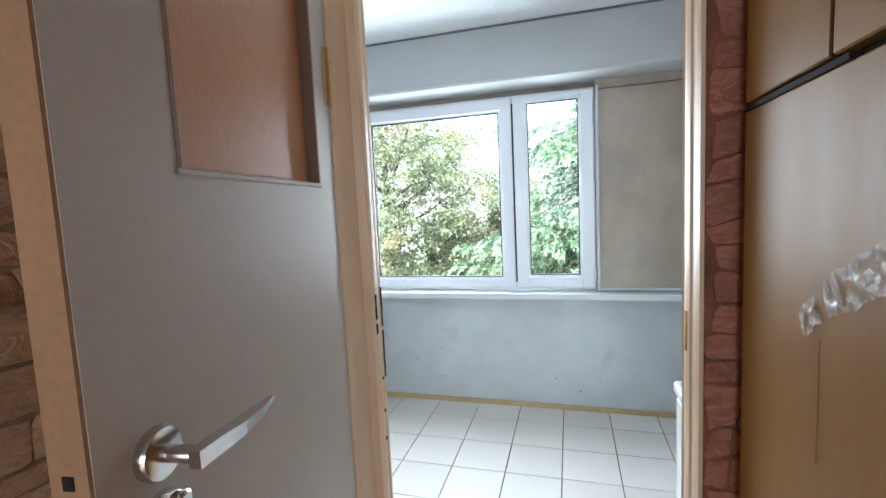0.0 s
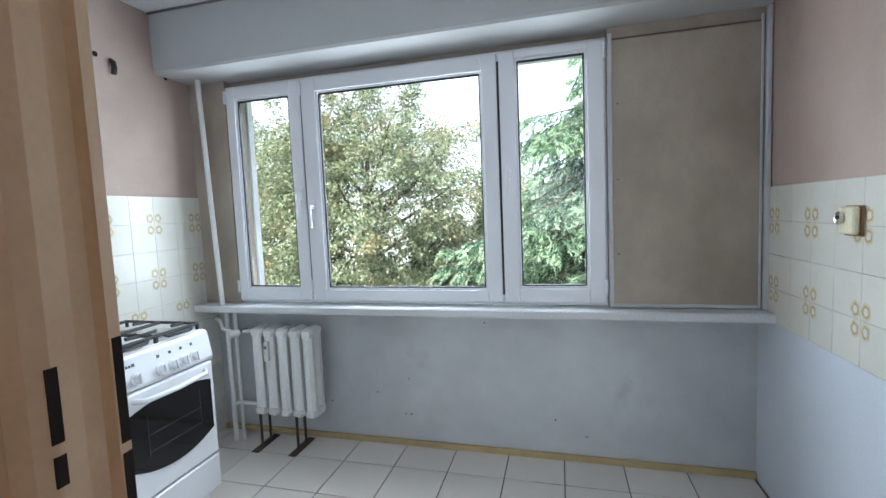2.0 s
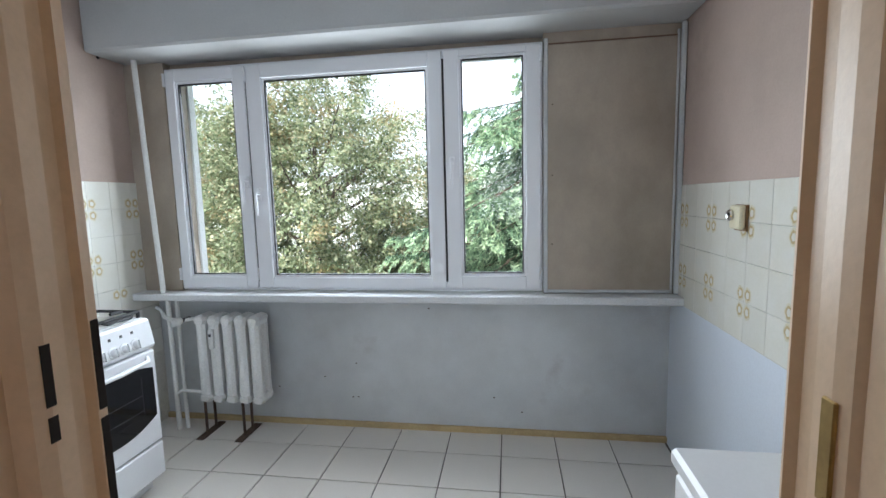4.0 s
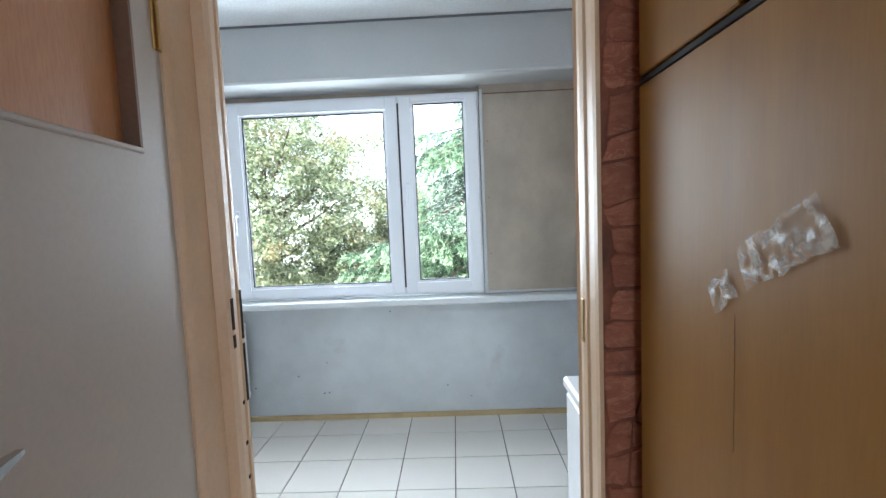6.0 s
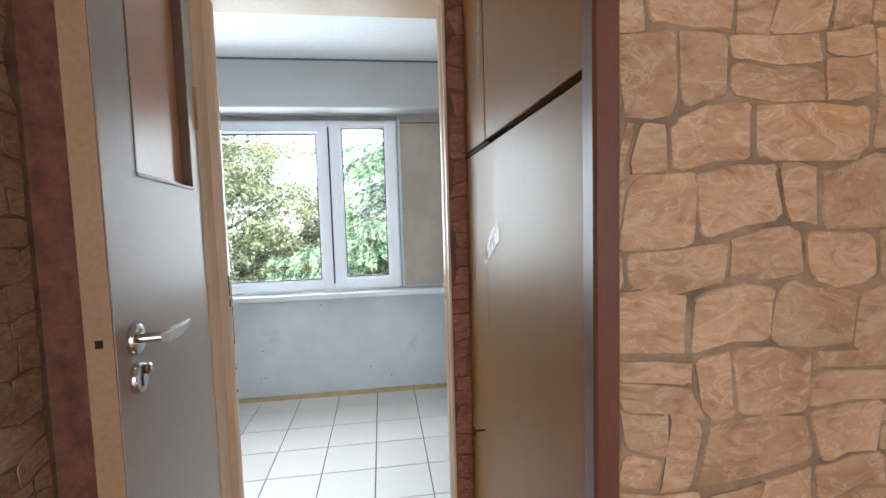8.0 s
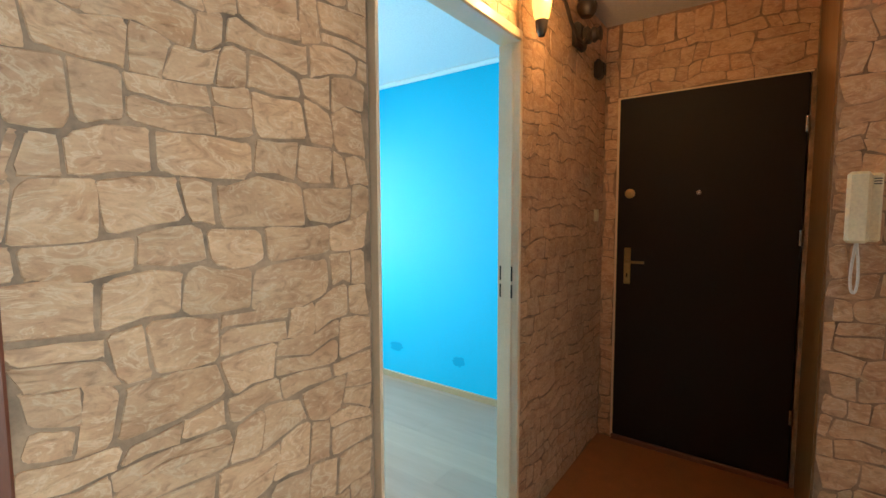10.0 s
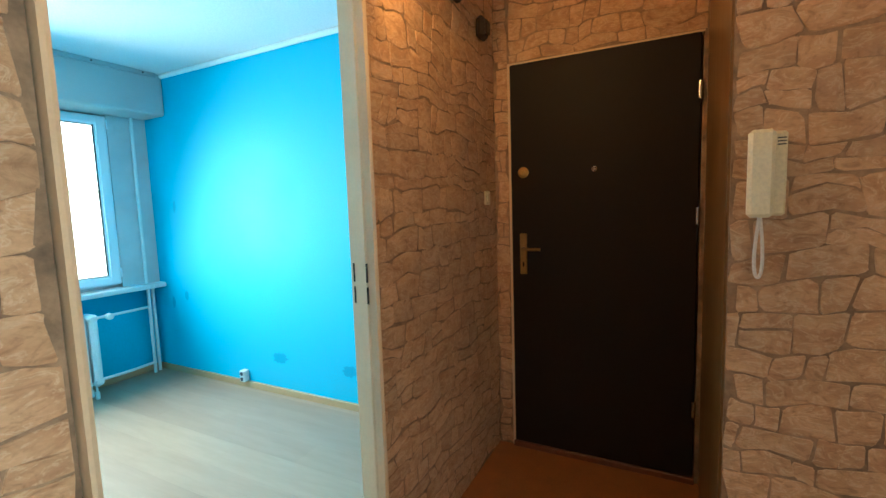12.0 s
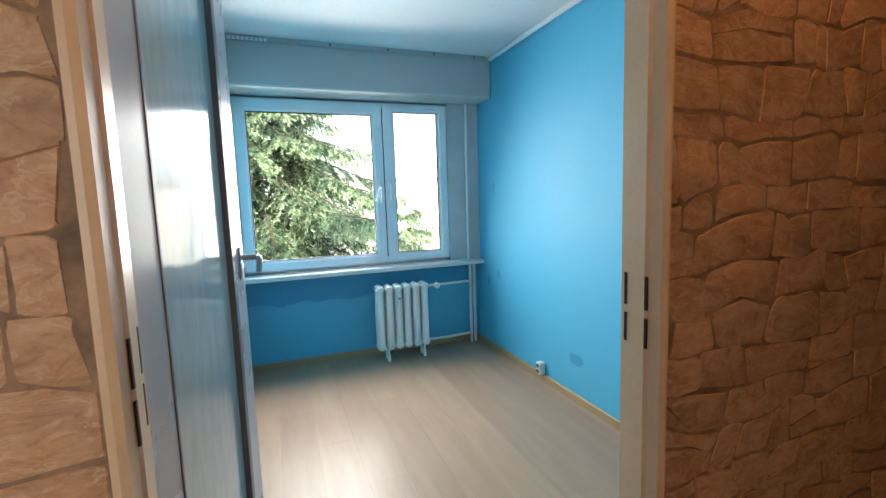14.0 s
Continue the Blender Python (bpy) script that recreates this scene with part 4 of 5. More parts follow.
def intercom():
    d = thing("intercom_handset", (JX, -0.75, 1.29), "ivory plastic intercom handset hanging on the papered wall", "intercom")
    x = JX - 0.006
    base = part("base", bm_box((x - 0.028, -0.787, 1.287), (x, -0.712, 1.497), 0.006), MAT["plastic"], d)
    bm = bmesh.new()
    add_box(bm, (x - 0.05, -0.76, 1.283), (x - 0.024, -0.703, 1.502), 0.009)
    part("handset", bm, MAT["plastic"], d)
    for k in range(3):
        part("slot", bm_box((x - 0.0295, -0.783, 1.462 + k * 0.008), (x - 0.0275, -0.765, 1.465 + k * 0.008)), MAT["dark_print"], base)
    bm = bmesh.new()
    pts = [(x - 0.02, -0.735 + 0.009 * math.sin(t * math.pi) * s, z) for s, rng in ((1, range(0, 9)), (-1, range(8, -1, -1))) for t, z in [(i / 8, 1.294 - 0.168 * math.sin(i / 8 * math.pi / 2)) for i in rng]]
    add_tube(bm, pts, 0.0045, 6)
    part("cord", bm, MAT["plastic_white"], d, "pale hanging cord loop", True)


def sconce():
    d = thing("wall_sconce", (2.67, NY, 2.25), "dark carved wooden wall sconce with a lit amber glass shade", "wall lamp")
    bm = bmesh.new()
    add_box(bm, (2.62, 0.262, 2.19), (2.74, NY - 0.004, 2.31), 0.014)
    add_box(bm, (2.645, 0.225, 2.215), (2.715, 0.266, 2.285), 0.012)
    add_lathe(bm, [(0, 0), (0.03, 0), (0.038, 0.012), (0.026, 0.03), (0.034, 0.045), (0, 0.052)], Matrix.Translation((2.69, 0.228, 2.25)) @ Matrix.Rotation(radians(90), 4, "X"), 16)
    part("bracket", bm, MAT["dark_wood"], d, "", True)
    bm = bmesh.new()
    ctl = [(2.64, 0.24, 2.22), (2.56, 0.225, 2.175), (2.46, 0.215, 2.165), (2.36, 0.208, 2.2), (2.29, 0.204, 2.25), (2.2, 0.202, 2.268), (2.13, 0.2, 2.255), (2.075, 0.2, 2.22)]
    add_tube(bm, ctl, 0.008, 8)
    part("arm", bm, MAT["dark_wood"], d, "thin curved dark arm", True)
    bm = bmesh.new()
    add_lathe(bm, [(0, 0), (0.012, 0.004), (0.02, 0.025), (0.024, 0.06), (0, 0.062)], Matrix.Translation((2.045, 0.2, 2.035)), 18)
    part("cup", bm, MAT["dark_wood"], d, "dark lamp cup", True)
    bm = bmesh.new()
    add_lathe(bm, [(0.02, 0), (0.03, 0.025), (0.036, 0.07), (0.034, 0.12), (0.026, 0.165), (0.012, 0.2), (0, 0.21)], Matrix.Translation((2.045, 0.2, 2.09)), 20)
    part("shade", bm, MAT["amber"], d, "glowing amber glass flame shade", True)
    bm = bmesh.new()
    add_lathe(bm, [(0, 0), (0.028, 0.004), (0.045, 0.03), (0.05, 0.055), (0.04, 0.075), (0.046, 0.1), (0, 0.105)], Matrix.Translation((2.68, 0.25, 2.335)), 18)
    part("finial", bm, MAT["dark_wood"], d, "turned dark finial", True)
    lamp = bpy.data.lights.new("sconce_bulb", "POINT")
    lamp.energy, lamp.color, lamp.shadow_soft_size = 2.5, (1.0, 0.44, 0.14), 0.05
    lo = new("sconce_bulb", lamp)
    lo.location = (2.02, 0.13, 2.2)
    b = thing("chime_box", (2.98, NY, 2.13), "small dark wooden chime box on the papered wall", "door chime")
    bm = bmesh.new()
    add_box(bm, (2.955, 0.262, 2.12), (3.03, NY - 0.004, 2.225), 0.016)
    part("body", bm, MAT["dark_wood"], b)
    part("cover", bm_box((2.967, 0.25, 2.14), (3.018, 0.264, 2.205), 0.008), MAT["dark_wood"], b)


def light_switch():
    d = thing("light_switch", (3.05, NY, 1.37), "small ivory light switch on the papered wall", "light switch")
    part("plate", bm_box((3.02, NY - 0.014, 1.335), (3.085, NY - 0.004, 1.405), 0.004), MAT["plastic"], d)
    part("rocker", bm_box((3.034, NY - 0.02, 1.35), (3.071, NY - 0.013, 1.39), 0.003), MAT["plastic"], d)


intercom()
sconce()
light_switch()


# ---- kitchen things ----
def stove():
    x0, x1, y0, y1, top = KL + 0.012, -1.40, 2.168, 2.652, 0.83
    s = thing("gas_stove", (-1.66, 2.41, 0), "white enamel gas stove with a black oven window", "stove")
    bm = bmesh.new()
    add_box(bm, (x0, y0, 0.06), (x1 - 0.03, y1, 0.72), 0.006)
    add_box(bm, (x0 + 0.03, y0 + 0.02, 0.0), (x1 - 0.07, y1 - 0.02, 0.06))
    part("body", bm, MAT["enamel"], s)
    bm = bmesh.new()
    add_hull(bm, [(x, y, z) for y in (y0, y1) for x, z in ((x0, 0.72), (x1 - 0.004, 0.70), (x1, 0.712), (x1 - 0.022, 0.822), (x1 - 0.035, 0.832), (x0, 0.832))])
    add_box(bm, (x0, y0 + 0.01, 0.828), (x1 - 0.05, y1 - 0.01, 0.838), 0.003)
    panel = part("control_panel", bm, MAT["enamel"], s)
    tilt = Matrix.Rotation(radians(90 - 11), 4, "Y")
    for y in (2.266, 2.377, 2.435, 2.491, 2.548):
        bm = bmesh.new()
        m = Matrix.Translation((x1 - 0.006, y, 0.738)) @ tilt
        add_lathe(bm, [(0, 0), (0.024, 0), (0.0245, 0.006), (0.019, 0.009), (0.018, 0.022), (0.015, 0.026), (0, 0.026)], m, 18)
        add_box_m(bm, (-0.019, -0.004, 0.024), (0.019, 0.004, 0.034), m)
        part("knob", bm, MAT["enamel"], panel, "", True)
        bm = bmesh.new()
        add_box_m(bm, (-0.062, -0.006, 0.0005), (-0.05, 0.006, 0.0018), m)
        part("mark", bm, MAT["dark_print"], panel)
    bm = bmesh.new()
    for k in range(4):
        add_box_m(bm, (-0.046, -0.098 + k * 0.012, 0.0006), (-0.036, -0.09 + k * 0.012, 0.0018), Matrix.Translation((x1 - 0.008, 2.32, 0.752)) @ tilt)
    part("badge", bm, MAT["dark_print"], panel, "small dark printed bars")
    # oven door, drawer
    bm = bmesh.new()
    add_box(bm, (x1 - 0.032, y0 + 0.004, 0.245), (x1, y1 - 0.004, 0.688), 0.008)
    od = part("oven_door", bm, MAT["enamel"], s)
    ya, yb, n = y0 + 0.05, y1 - 0.03, 12
    out = [(ya + (yb - ya) * i / n, 0.33 + 0.05 * (2 * i / n - 1) ** 2) for i in range(n + 1)] + [(yb - (yb - ya) * i / n, 0.607 + 0.03 * (1 - (1 - 2 * i / n) ** 2)) for i in range(n + 1)]
    bm = bmesh.new()
    add_prism(bm, out, 0, 0.004, Matrix(((0, 0, 1, x1 - 0.0005), (1, 0, 0, 0), (0, 1, 0, 0), (0, 0, 0, 1))))
    part("oven_window", bm, MAT["black_glass"], od, "black curved oven glass")
    bm = bmesh.new()
    for z in (0.43, 0.5):
        add_tube(bm, [(x1 + 0.0038, ya + 0.07, z), (x1 + 0.0038, yb - 0.07, z)], 0.0012, 6)
    for y in (ya + 0.07, yb - 0.07):
        add_tube(bm, [(x1 + 0.0038, y, 0.41), (x1 + 0.0038, y, 0.58)], 0.001, 6)
    part("rack_lines", bm, MAT["dark_print"], od, "faint grey oven rack seen in the glass")
    bm = bmesh.new()
    add_tube(bm, [(x1 - 0.004, ya + 0.02, 0.658), (x1 + 0.03, ya + 0.05, 0.652), (x1 + 0.034, (ya + yb) / 2, 0.648), (x1 + 0.03, yb - 0.05, 0.652), (x1 - 0.004, yb - 0.02, 0.658)], 0.011, 10)
    part("oven_handle", bm, MAT["enamel"], od, "white bar handle", True)
    bm = bmesh.new()
    add_box(bm, (x1 - 0.03, y0 + 0.004, 0.075), (x1 - 0.002, y1 - 0.004, 0.236), 0.006)
    part("drawer", bm, MAT["enamel"], s)
    # burners and grates
    for bx, by, r in ((-1.53, 2.30, 0.036), (-1.53, 2.53, 0.045), (-1.75, 2.30, 0.04), (-1.75, 2.53, 0.034)):
        bm = bmesh.new()
        add_lathe(bm, [(0, 0), (r + 0.02, 0), (r + 0.012, 0.006), (r, 0.008), (r, 0.016), (r - 0.006, 0.022), (0, 0.023)], Matrix.Translation((bx, by, 0.838)), 22)
        part("burner", bm, MAT["steel"], s, "dull metal burner", True)
    for ya, yb in ((y0 + 0.02, 2.408), (2.413, y1 - 0.02)):
        bm = bmesh.new()
        xa, xb, z = x0 + 0.045, x1 - 0.055, 0.866
        add_tube(bm, [(xa, ya, z), (xb, ya, z)], 0.0075, 6)
        add_tube(bm, [(xa, yb, z), (xb, yb, z)], 0.0075, 6)
        ym = (ya + yb) / 2
        for xc in (xa, -1.75, (xa + xb) / 2, -1.53, xb):
            add_tube(bm, [(xc, ya, z), (xc, ym - 0.04, z + 0.004)] if xc in (-1.75, -1.53) else [(xc, ya, z), (xc, yb, z)], 0.0075, 6)
            if xc in (-1.75, -1.53):
                add_tube(bm, [(xc, ym + 0.04, z + 0.004), (xc, yb, z)], 0.0075, 6)
        for xc in (xa, xb):
            for yc in (ya, yb):
                add_tube(bm, [(xc, yc, z), (xc, yc, 0.838)], 0.0075, 6)
        add_tube(bm, [(xb, ya + 0.03, z), (xb + 0.012, ya + 0.05, z - 0.012), (xb + 0.012, yb - 0.05, z - 0.012), (xb, yb - 0.03, z)], 0.0075, 6)
        part("grate", bm, MAT["iron"], s, "black cast-iron pan grate", True)


def add_box_m(bm, lo, hi, m):
    n = len(bm.verts)
    add_box(bm, lo, hi)
    bm.verts.ensure_lookup_table()
    for v in bm.verts[n:]:
        v.co = m @ v.co


def sink_cabinet():
    x0, x1, y0, y1 = KL + 0.012, -1.415, 1.36, 2.155
    c = thing("sink_cabinet", (-1.66, 1.76, 0), "base cabinet with bright yellow doors beside the stove", "cabinet")
    part("body", bm_box((x0, y0, 0.09), (x1 - 0.02, y1, 0.765)), MAT["enamel"], c)
    part("plinth", bm_box((x0, y0 + 0.01, 0.0), (x1 - 0.06, y1 - 0.01, 0.09)), MAT["dark_print"], c)
    for a, b in ((y0, 1.755), (1.759, y1 - 0.002)):
        part("door", bm_box((x1 - 0.02, a, 0.1), (x1, b, 0.762), 0.002), MAT["yellow"], c, "bright yellow laminate door")
    part("edge_strip", bm_box((x1 - 0.024, y0, 0.766), (x1 + 0.002, y1, 0.79), 0.003), MAT["pvc"], c, "white edge strip")
    s = thing("kitchen_sink", (-1.66, 1.76, 0.79), "white enamel sit-on sink on the yellow cabinet", "sink")
    bm = bmesh.new()
    add_plate_z(bm, x0, x1 + 0.012, y0, y1, 0.792, 0.848, x0 + 0.1, x1 - 0.06, 1.68, y1 - 0.06)
    add_box(bm, (x0 + 0.09, 1.67, 0.795), (x1 - 0.05, y1 - 0.05, 0.80))
    part("basin", bm, MAT["enamel"], s)
    bm = bmesh.new()
    add_lathe(bm, [(0, 0), (0.03, 0), (0.03, 0.004), (0, 0.003)], Matrix.Translation((-1.68, 1.88, 0.8005)), 18)
    part("drain", bm, MAT["steel"], s, "metal drain", True)


def add_plate_z(bm, x0, x1, y0, y1, z0, z1, hx0, hx1, hy0, hy1):
    add_box(bm, (x0, y0, z0), (hx0, y1, z1), 0.008)
    add_box(bm, (hx1, y0, z0), (x1, y1, z1), 0.008)
    add_box(bm, (hx0 - 0.01, y0, z0), (hx1 + 0.01, hy0, z1), 0.008)
    add_box(bm, (hx0 - 0.01, hy1, z0), (hx1 + 0.01, y1, z1), 0.008)


def fridge():
    f = thing("small_fridge", (0.83, 1.52, 0), "small white fridge with a flat worktop against the wall", "fridge")
    part("body", bm_box((0.61, 1.30, 0.03), (1.07, 1.755, 0.80), 0.006), MAT["enamel"], f)
    part("door", bm_box((0.572, 1.302, 0.05), (0.606, 1.753, 0.795), 0.01), MAT["enamel"], f)
    part("top", bm_box((0.566, 1.297, 0.802), (1.075, 1.763, 0.838), 0.008), MAT["enamel"], f)
    for x in (0.64, 1.04):
        for y in (1.33, 1.72):
            part("foot", bm_box((x - 0.015, y - 0.015, 0.0), (x + 0.015, y + 0.015, 0.03)), MAT["dark_print"], f)


def radiator(x0, x1, z0, z1, yf, n, label, meter_i, feet, plates=True):
    r = thing("radiator", ((x0 + x1) / 2, yf + 0.06, 0), label, "radiator", "cast-iron radiators")
    wd = (x1 - x0) / n
    for i in range(n):
        xc = x0 + wd * (i + 0.5)
        bm = bmesh.new()
        h = wd * 0.36
        for ya, yb in ((yf, yf + 0.052), (yf + 0.07, yf + 0.122)):
            prof = [(xc - h, ya + 0.012), (xc - h * 0.35, ya), (xc + h * 0.35, ya), (xc + h, ya + 0.012), (xc + h, yb - 0.012), (xc + h * 0.35, yb), (xc - h * 0.35, yb), (xc - h, yb - 0.012)]
            add_prism(bm, prof, z0 + 0.03, z1 - 0.035)
        for za, zb, up in ((z0, z0 + 0.055, -1), (z1 - 0.06, z1, 1)):
            zm = (za + zb) / 2
            pts = []
            for yy, s in ((yf - 0.004, 0.7), (yf + 0.02, 1.0), (yf + 0.102, 1.0), (yf + 0.126, 0.7)):
                for xx, zz in ((-wd * 0.47, zm), (wd * 0.47, zm), (-wd * 0.36, zm + up * 0.02), (wd * 0.36, zm + up * 0.02), (0, zm + up * 0.032 * s), (-wd * 0.36, zm - up * 0.028), (wd * 0.36, zm - up * 0.028)):
                    pts.append((xc + xx * s, yy, zm + (zz - zm) * s))
            add_hull(bm, pts)
        part("section", bm, MAT["radiator"], r)
    xm = x0 + wd * (meter_i + 0.5)
    m = part("heat_meter", bm_box((xm - 0.014, yf - 0.026, z1 - 0.19), (xm + 0.014, yf - 0.001, z1 - 0.075), 0.004), MAT["plastic_white"], r, "small white heat cost meter")
    part("display", bm_box((xm - 0.008, yf - 0.0275, z1 - 0.115), (xm + 0.008, yf - 0.0255, z1 - 0.1)), MAT["dark_print"], m)
    for fx in feet:
        bm = bmesh.new()
        for yy in (yf + 0.02, yf + 0.1):
            leg = bmesh.new()
            add_tube(leg, [(fx, yy, 0.004), (fx, yy, z0 + 0.01)], 0.008, 8)
            if not plates:
                add_box(leg, (fx - 0.012, yy - 0.012, 0.0), (fx + 0.012, yy + 0.012, z0 * 0.6), 0.003)
            part("leg", leg, MAT["rust"] if plates else MAT["radiator"], r, "rusty iron leg" if plates else "", True)
        if plates:
            add_box(bm, (fx - 0.022, yf - 0.05, 0.0), (fx + 0.022, yf + 0.16, 0.006))
            part("foot_plate", bm, MAT["rust"], r, "rusty iron foot plate")
        else:
            bm.free()
    return r


def pipes(name, label, runs, mat):
    p = thing(name, runs[0][0][0], label, "pipe")
    for pts, rad in runs:
        bm = bmesh.new()
        add_tube(bm, pts, rad, 10)
        part("pipe", bm, mat, p, "", True)
    return p


def valve(at, way, label):
    v = thing("thermostat_valve", at, label, "valve")
    m = Vector((0, 0, 1)).rotation_difference(Vector(way)).to_matrix().to_4x4()
    bm = bmesh.new()
    add_lathe(bm, [(0, 0), (0.012, 0), (0.02, 0.008), (0.024, 0.015), (0.024, 0.055), (0.02, 0.062), (0, 0.063)], Matrix.Translation(at) @ m, 18)
    part("head", bm, MAT["plastic_white"], v, "", True)
    bm = bmesh.new()
    add_lathe(bm, [(0, -0.045), (0.01, -0.045), (0.012, -0.03), (0.009, -0.01), (0.012, 0.0), (0, 0.001)], Matrix.Translation(at) @ m, 14)
    part("body", bm, MAT["iron"], v, "dark metal valve body", True)


stove()
sink_cabinet()
fridge()
radiator(-1.553, -1.142, 0.2, 0.722, 3.095, 5, "white cast-iron radiator on rusty stands under the kitchen sill", 1, (-1.53, -1.29))
pipes("heating_pipes_kitchen", "white painted heating riser beside the kitchen window", [
    ([(-1.797, 3.135, 2.15), (-1.775, 3.135, 1.5), (-1.75, 3.135, 0.843)], 0.014),
    ([(-1.74, 3.15, 0.80), (-1.74, 3.15, 0.0)], 0.014),
    ([(-1.70, 3.17, 0.80), (-1.70, 3.17, 0.0)], 0.011),
    ([(-1.86, 3.2, 0.74), (-1.8, 3.16, 0.74), (-1.755, 3.13, 0.70), (-1.68, 3.13, 0.68), (-1.6, 3.15, 0.685), (-1.55, 3.175, 0.685)], 0.011),
    ([(-1.74, 3.15, 0.22), (-1.7, 3.15, 0.245), (-1.62, 3.165, 0.235), (-1.55, 3.175, 0.23)], 0.011)], MAT["radiator"])
valve((-1.64, 3.13, 0.684), (-0.55, -0.8, -0.1), "white thermostat head with a black valve")

radiator(2.162, 2.615, 0.095, 0.632, 3.19, 6, "white cast-iron radiator on the blue wall", 2, (2.253, 2.56), False)
pipes("heating_pipes_blue", "pair of white heating risers in the corner", [
    ([(3.05, 3.345, 2.12), (3.05, 3.345, 0.773)], 0.013), ([(3.07, 3.37, 0.732), (3.07, 3.37, 0.0)], 0.013), ([(3.118, 3.39, 0.732), (3.118, 3.39, 0.0)], 0.013),
    ([(3.07, 3.37, 0.57), (2.75, 3.25, 0.592), (2.61, 3.25, 0.592)], 0.011), ([(3.07, 3.37, 0.09), (2.79, 3.25, 0.12), (2.61, 3.25, 0.125)], 0.011)], MAT["radiator"])
valve((2.69, 3.235, 0.595), (-0.15, -0.98, 0.0), "white thermostat head on the blue room radiator")


def boxed_fitting():
    d = thing("valve_box", (KR, 2.6, 1.25), "small ivory boxed fitting with a round metal inlet on the tiles", "wall fitting")
    # thin brown plate, slightly larger than the box, shows as its edge
    part("back_plate", bm_box((KR - 0.014, 2.55, 1.208), (KR - 0.008, 2.638, 1.302), 0.002), MAT["niche"], d, "brown edge round the ivory box")
    part("box", bm_box((KR - 0.034, 2.557, 1.214), (KR - 0.014, 2.635, 1.3), 0.005), MAT["plastic"], d)
    bm = bmesh.new()
    add_lathe(bm, [(0, 0), (0.02, 0), (0.021, 0.01), (0.017, 0.014), (0.012, 0.011), (0, 0.011)], Matrix.Translation((KR - 0.033, 2.617, 1.264)) @ Matrix.Rotation(radians(-90), 4, "Y"), 18)
    k = part("inlet", bm, MAT["chrome"], d, "round metal inlet", True)
    part("hole", bm_box((KR - 0.0465, 2.609, 1.261), (KR - 0.0435, 2.625, 1.271)), MAT["dark_gap"], k)


def wall_marks():
    x = KL
    for y, z, s in ((2.653, 2.157, 0.024), (3.047, 2.149, 0.019), (2.391, 1.796, 0.012), (2.623, 1.789, 0.011)):
        h = thing("wall_plug_hole", (x, y, z), "dark drilled hole in the pink wall", "hole", "holes in the pink wall")
        bm = bmesh.new()
        add_lathe(bm, [(s * 0.55, -0.004), (s * 0.55, 0.0012), (s * 0.4, 0.0018), (0, 0.0018)], Matrix.Translation((x, y, z)) @ Matrix.Rotation(radians(90), 4, "Y"), 9)
        part("rim", bm, MAT["dark_gap"], h)
    for wx, wz in ((-0.689, 0.179), (-0.655, 0.181), (0.153, 0.21), (-1.159, 0.227), (-0.212, 0.728), (-0.66, 0.39), (0.31, 0.13), (-0.86, 0.3)):
        h = thing("wall_speck", (wx, KY, wz), "small dark chip in the dingy white wall", "wall chip", "chips under the window")
        bm = bmesh.new()
        add_lathe(bm, [(0.0065, -0.003), (0.0062, 0.0008), (0.004, 0.0014), (0, 0.0014)], Matrix.Translation((wx, KY, wz)) @ Matrix.Rotation(radians(90), 4, "X") @ Matrix.Diagonal((1.0, 0.6, 1.0, 1.0)), 7)
        part("chip", bm, MAT["rust"], h)
    h = thing("wall_hook", (x, 2.73, 2.11), "dark iron hook stuck in the pink wall", "hook")
    bm = bmesh.new()
    add_tube(bm, [(x - 0.002, 2.73, 2.15), (x + 0.015, 2.73, 2.14), (x + 0.02, 2.73, 2.11), (x + 0.006, 2.735, 2.085)], 0.012, 8)
    part("shank", bm, MAT["iron"], h, "", True)
    rnd = random.Random(11)
    bm = bmesh.new()
    pts = [(0.062 * math.cos(a) * rnd.uniform(0.7, 1.15), (0.017 * math.sin(a) - 0.012 * math.cos(a)) * rnd.uniform(0.7, 1.2)) for a in [i * math.pi / 9 for i in range(18)]]
    add_prism(bm, pts, 0, 0.0015, Matrix(((0, 0, 1, x), (1, 0, 0, 2.466), (0, 1, 0, 1.836), (0, 0, 0, 1))))
    solid("plaster_patch", bm, MAT["plaster"], "torn patch of bare white plaster on pink paint", "plaster patch")


def socket():
    d = thing("floor_socket", (BR - 0.02, 2.36, 0.03), "white surface-mounted double socket above the skirting", "socket")
    b = part("box", bm_box((BR - 0.05, 2.335, 0.05), (BR, 2.385, 0.135), 0.005), MAT["plastic_white"], d)
    for z in (0.072, 0.113):
        bm = bmesh.new()
        add_lathe(bm, [(0, 0), (0.015, 0), (0.015, 0.003), (0.011, 0.004), (0.01, 0.001), (0, 0.001)], Matrix.Translation((BR - 0.05, 2.36, z)) @ Matrix.Rotation(radians(-90), 4, "Y"), 16)
        part("outlet", bm, MAT["dark_print"], b, "", True)


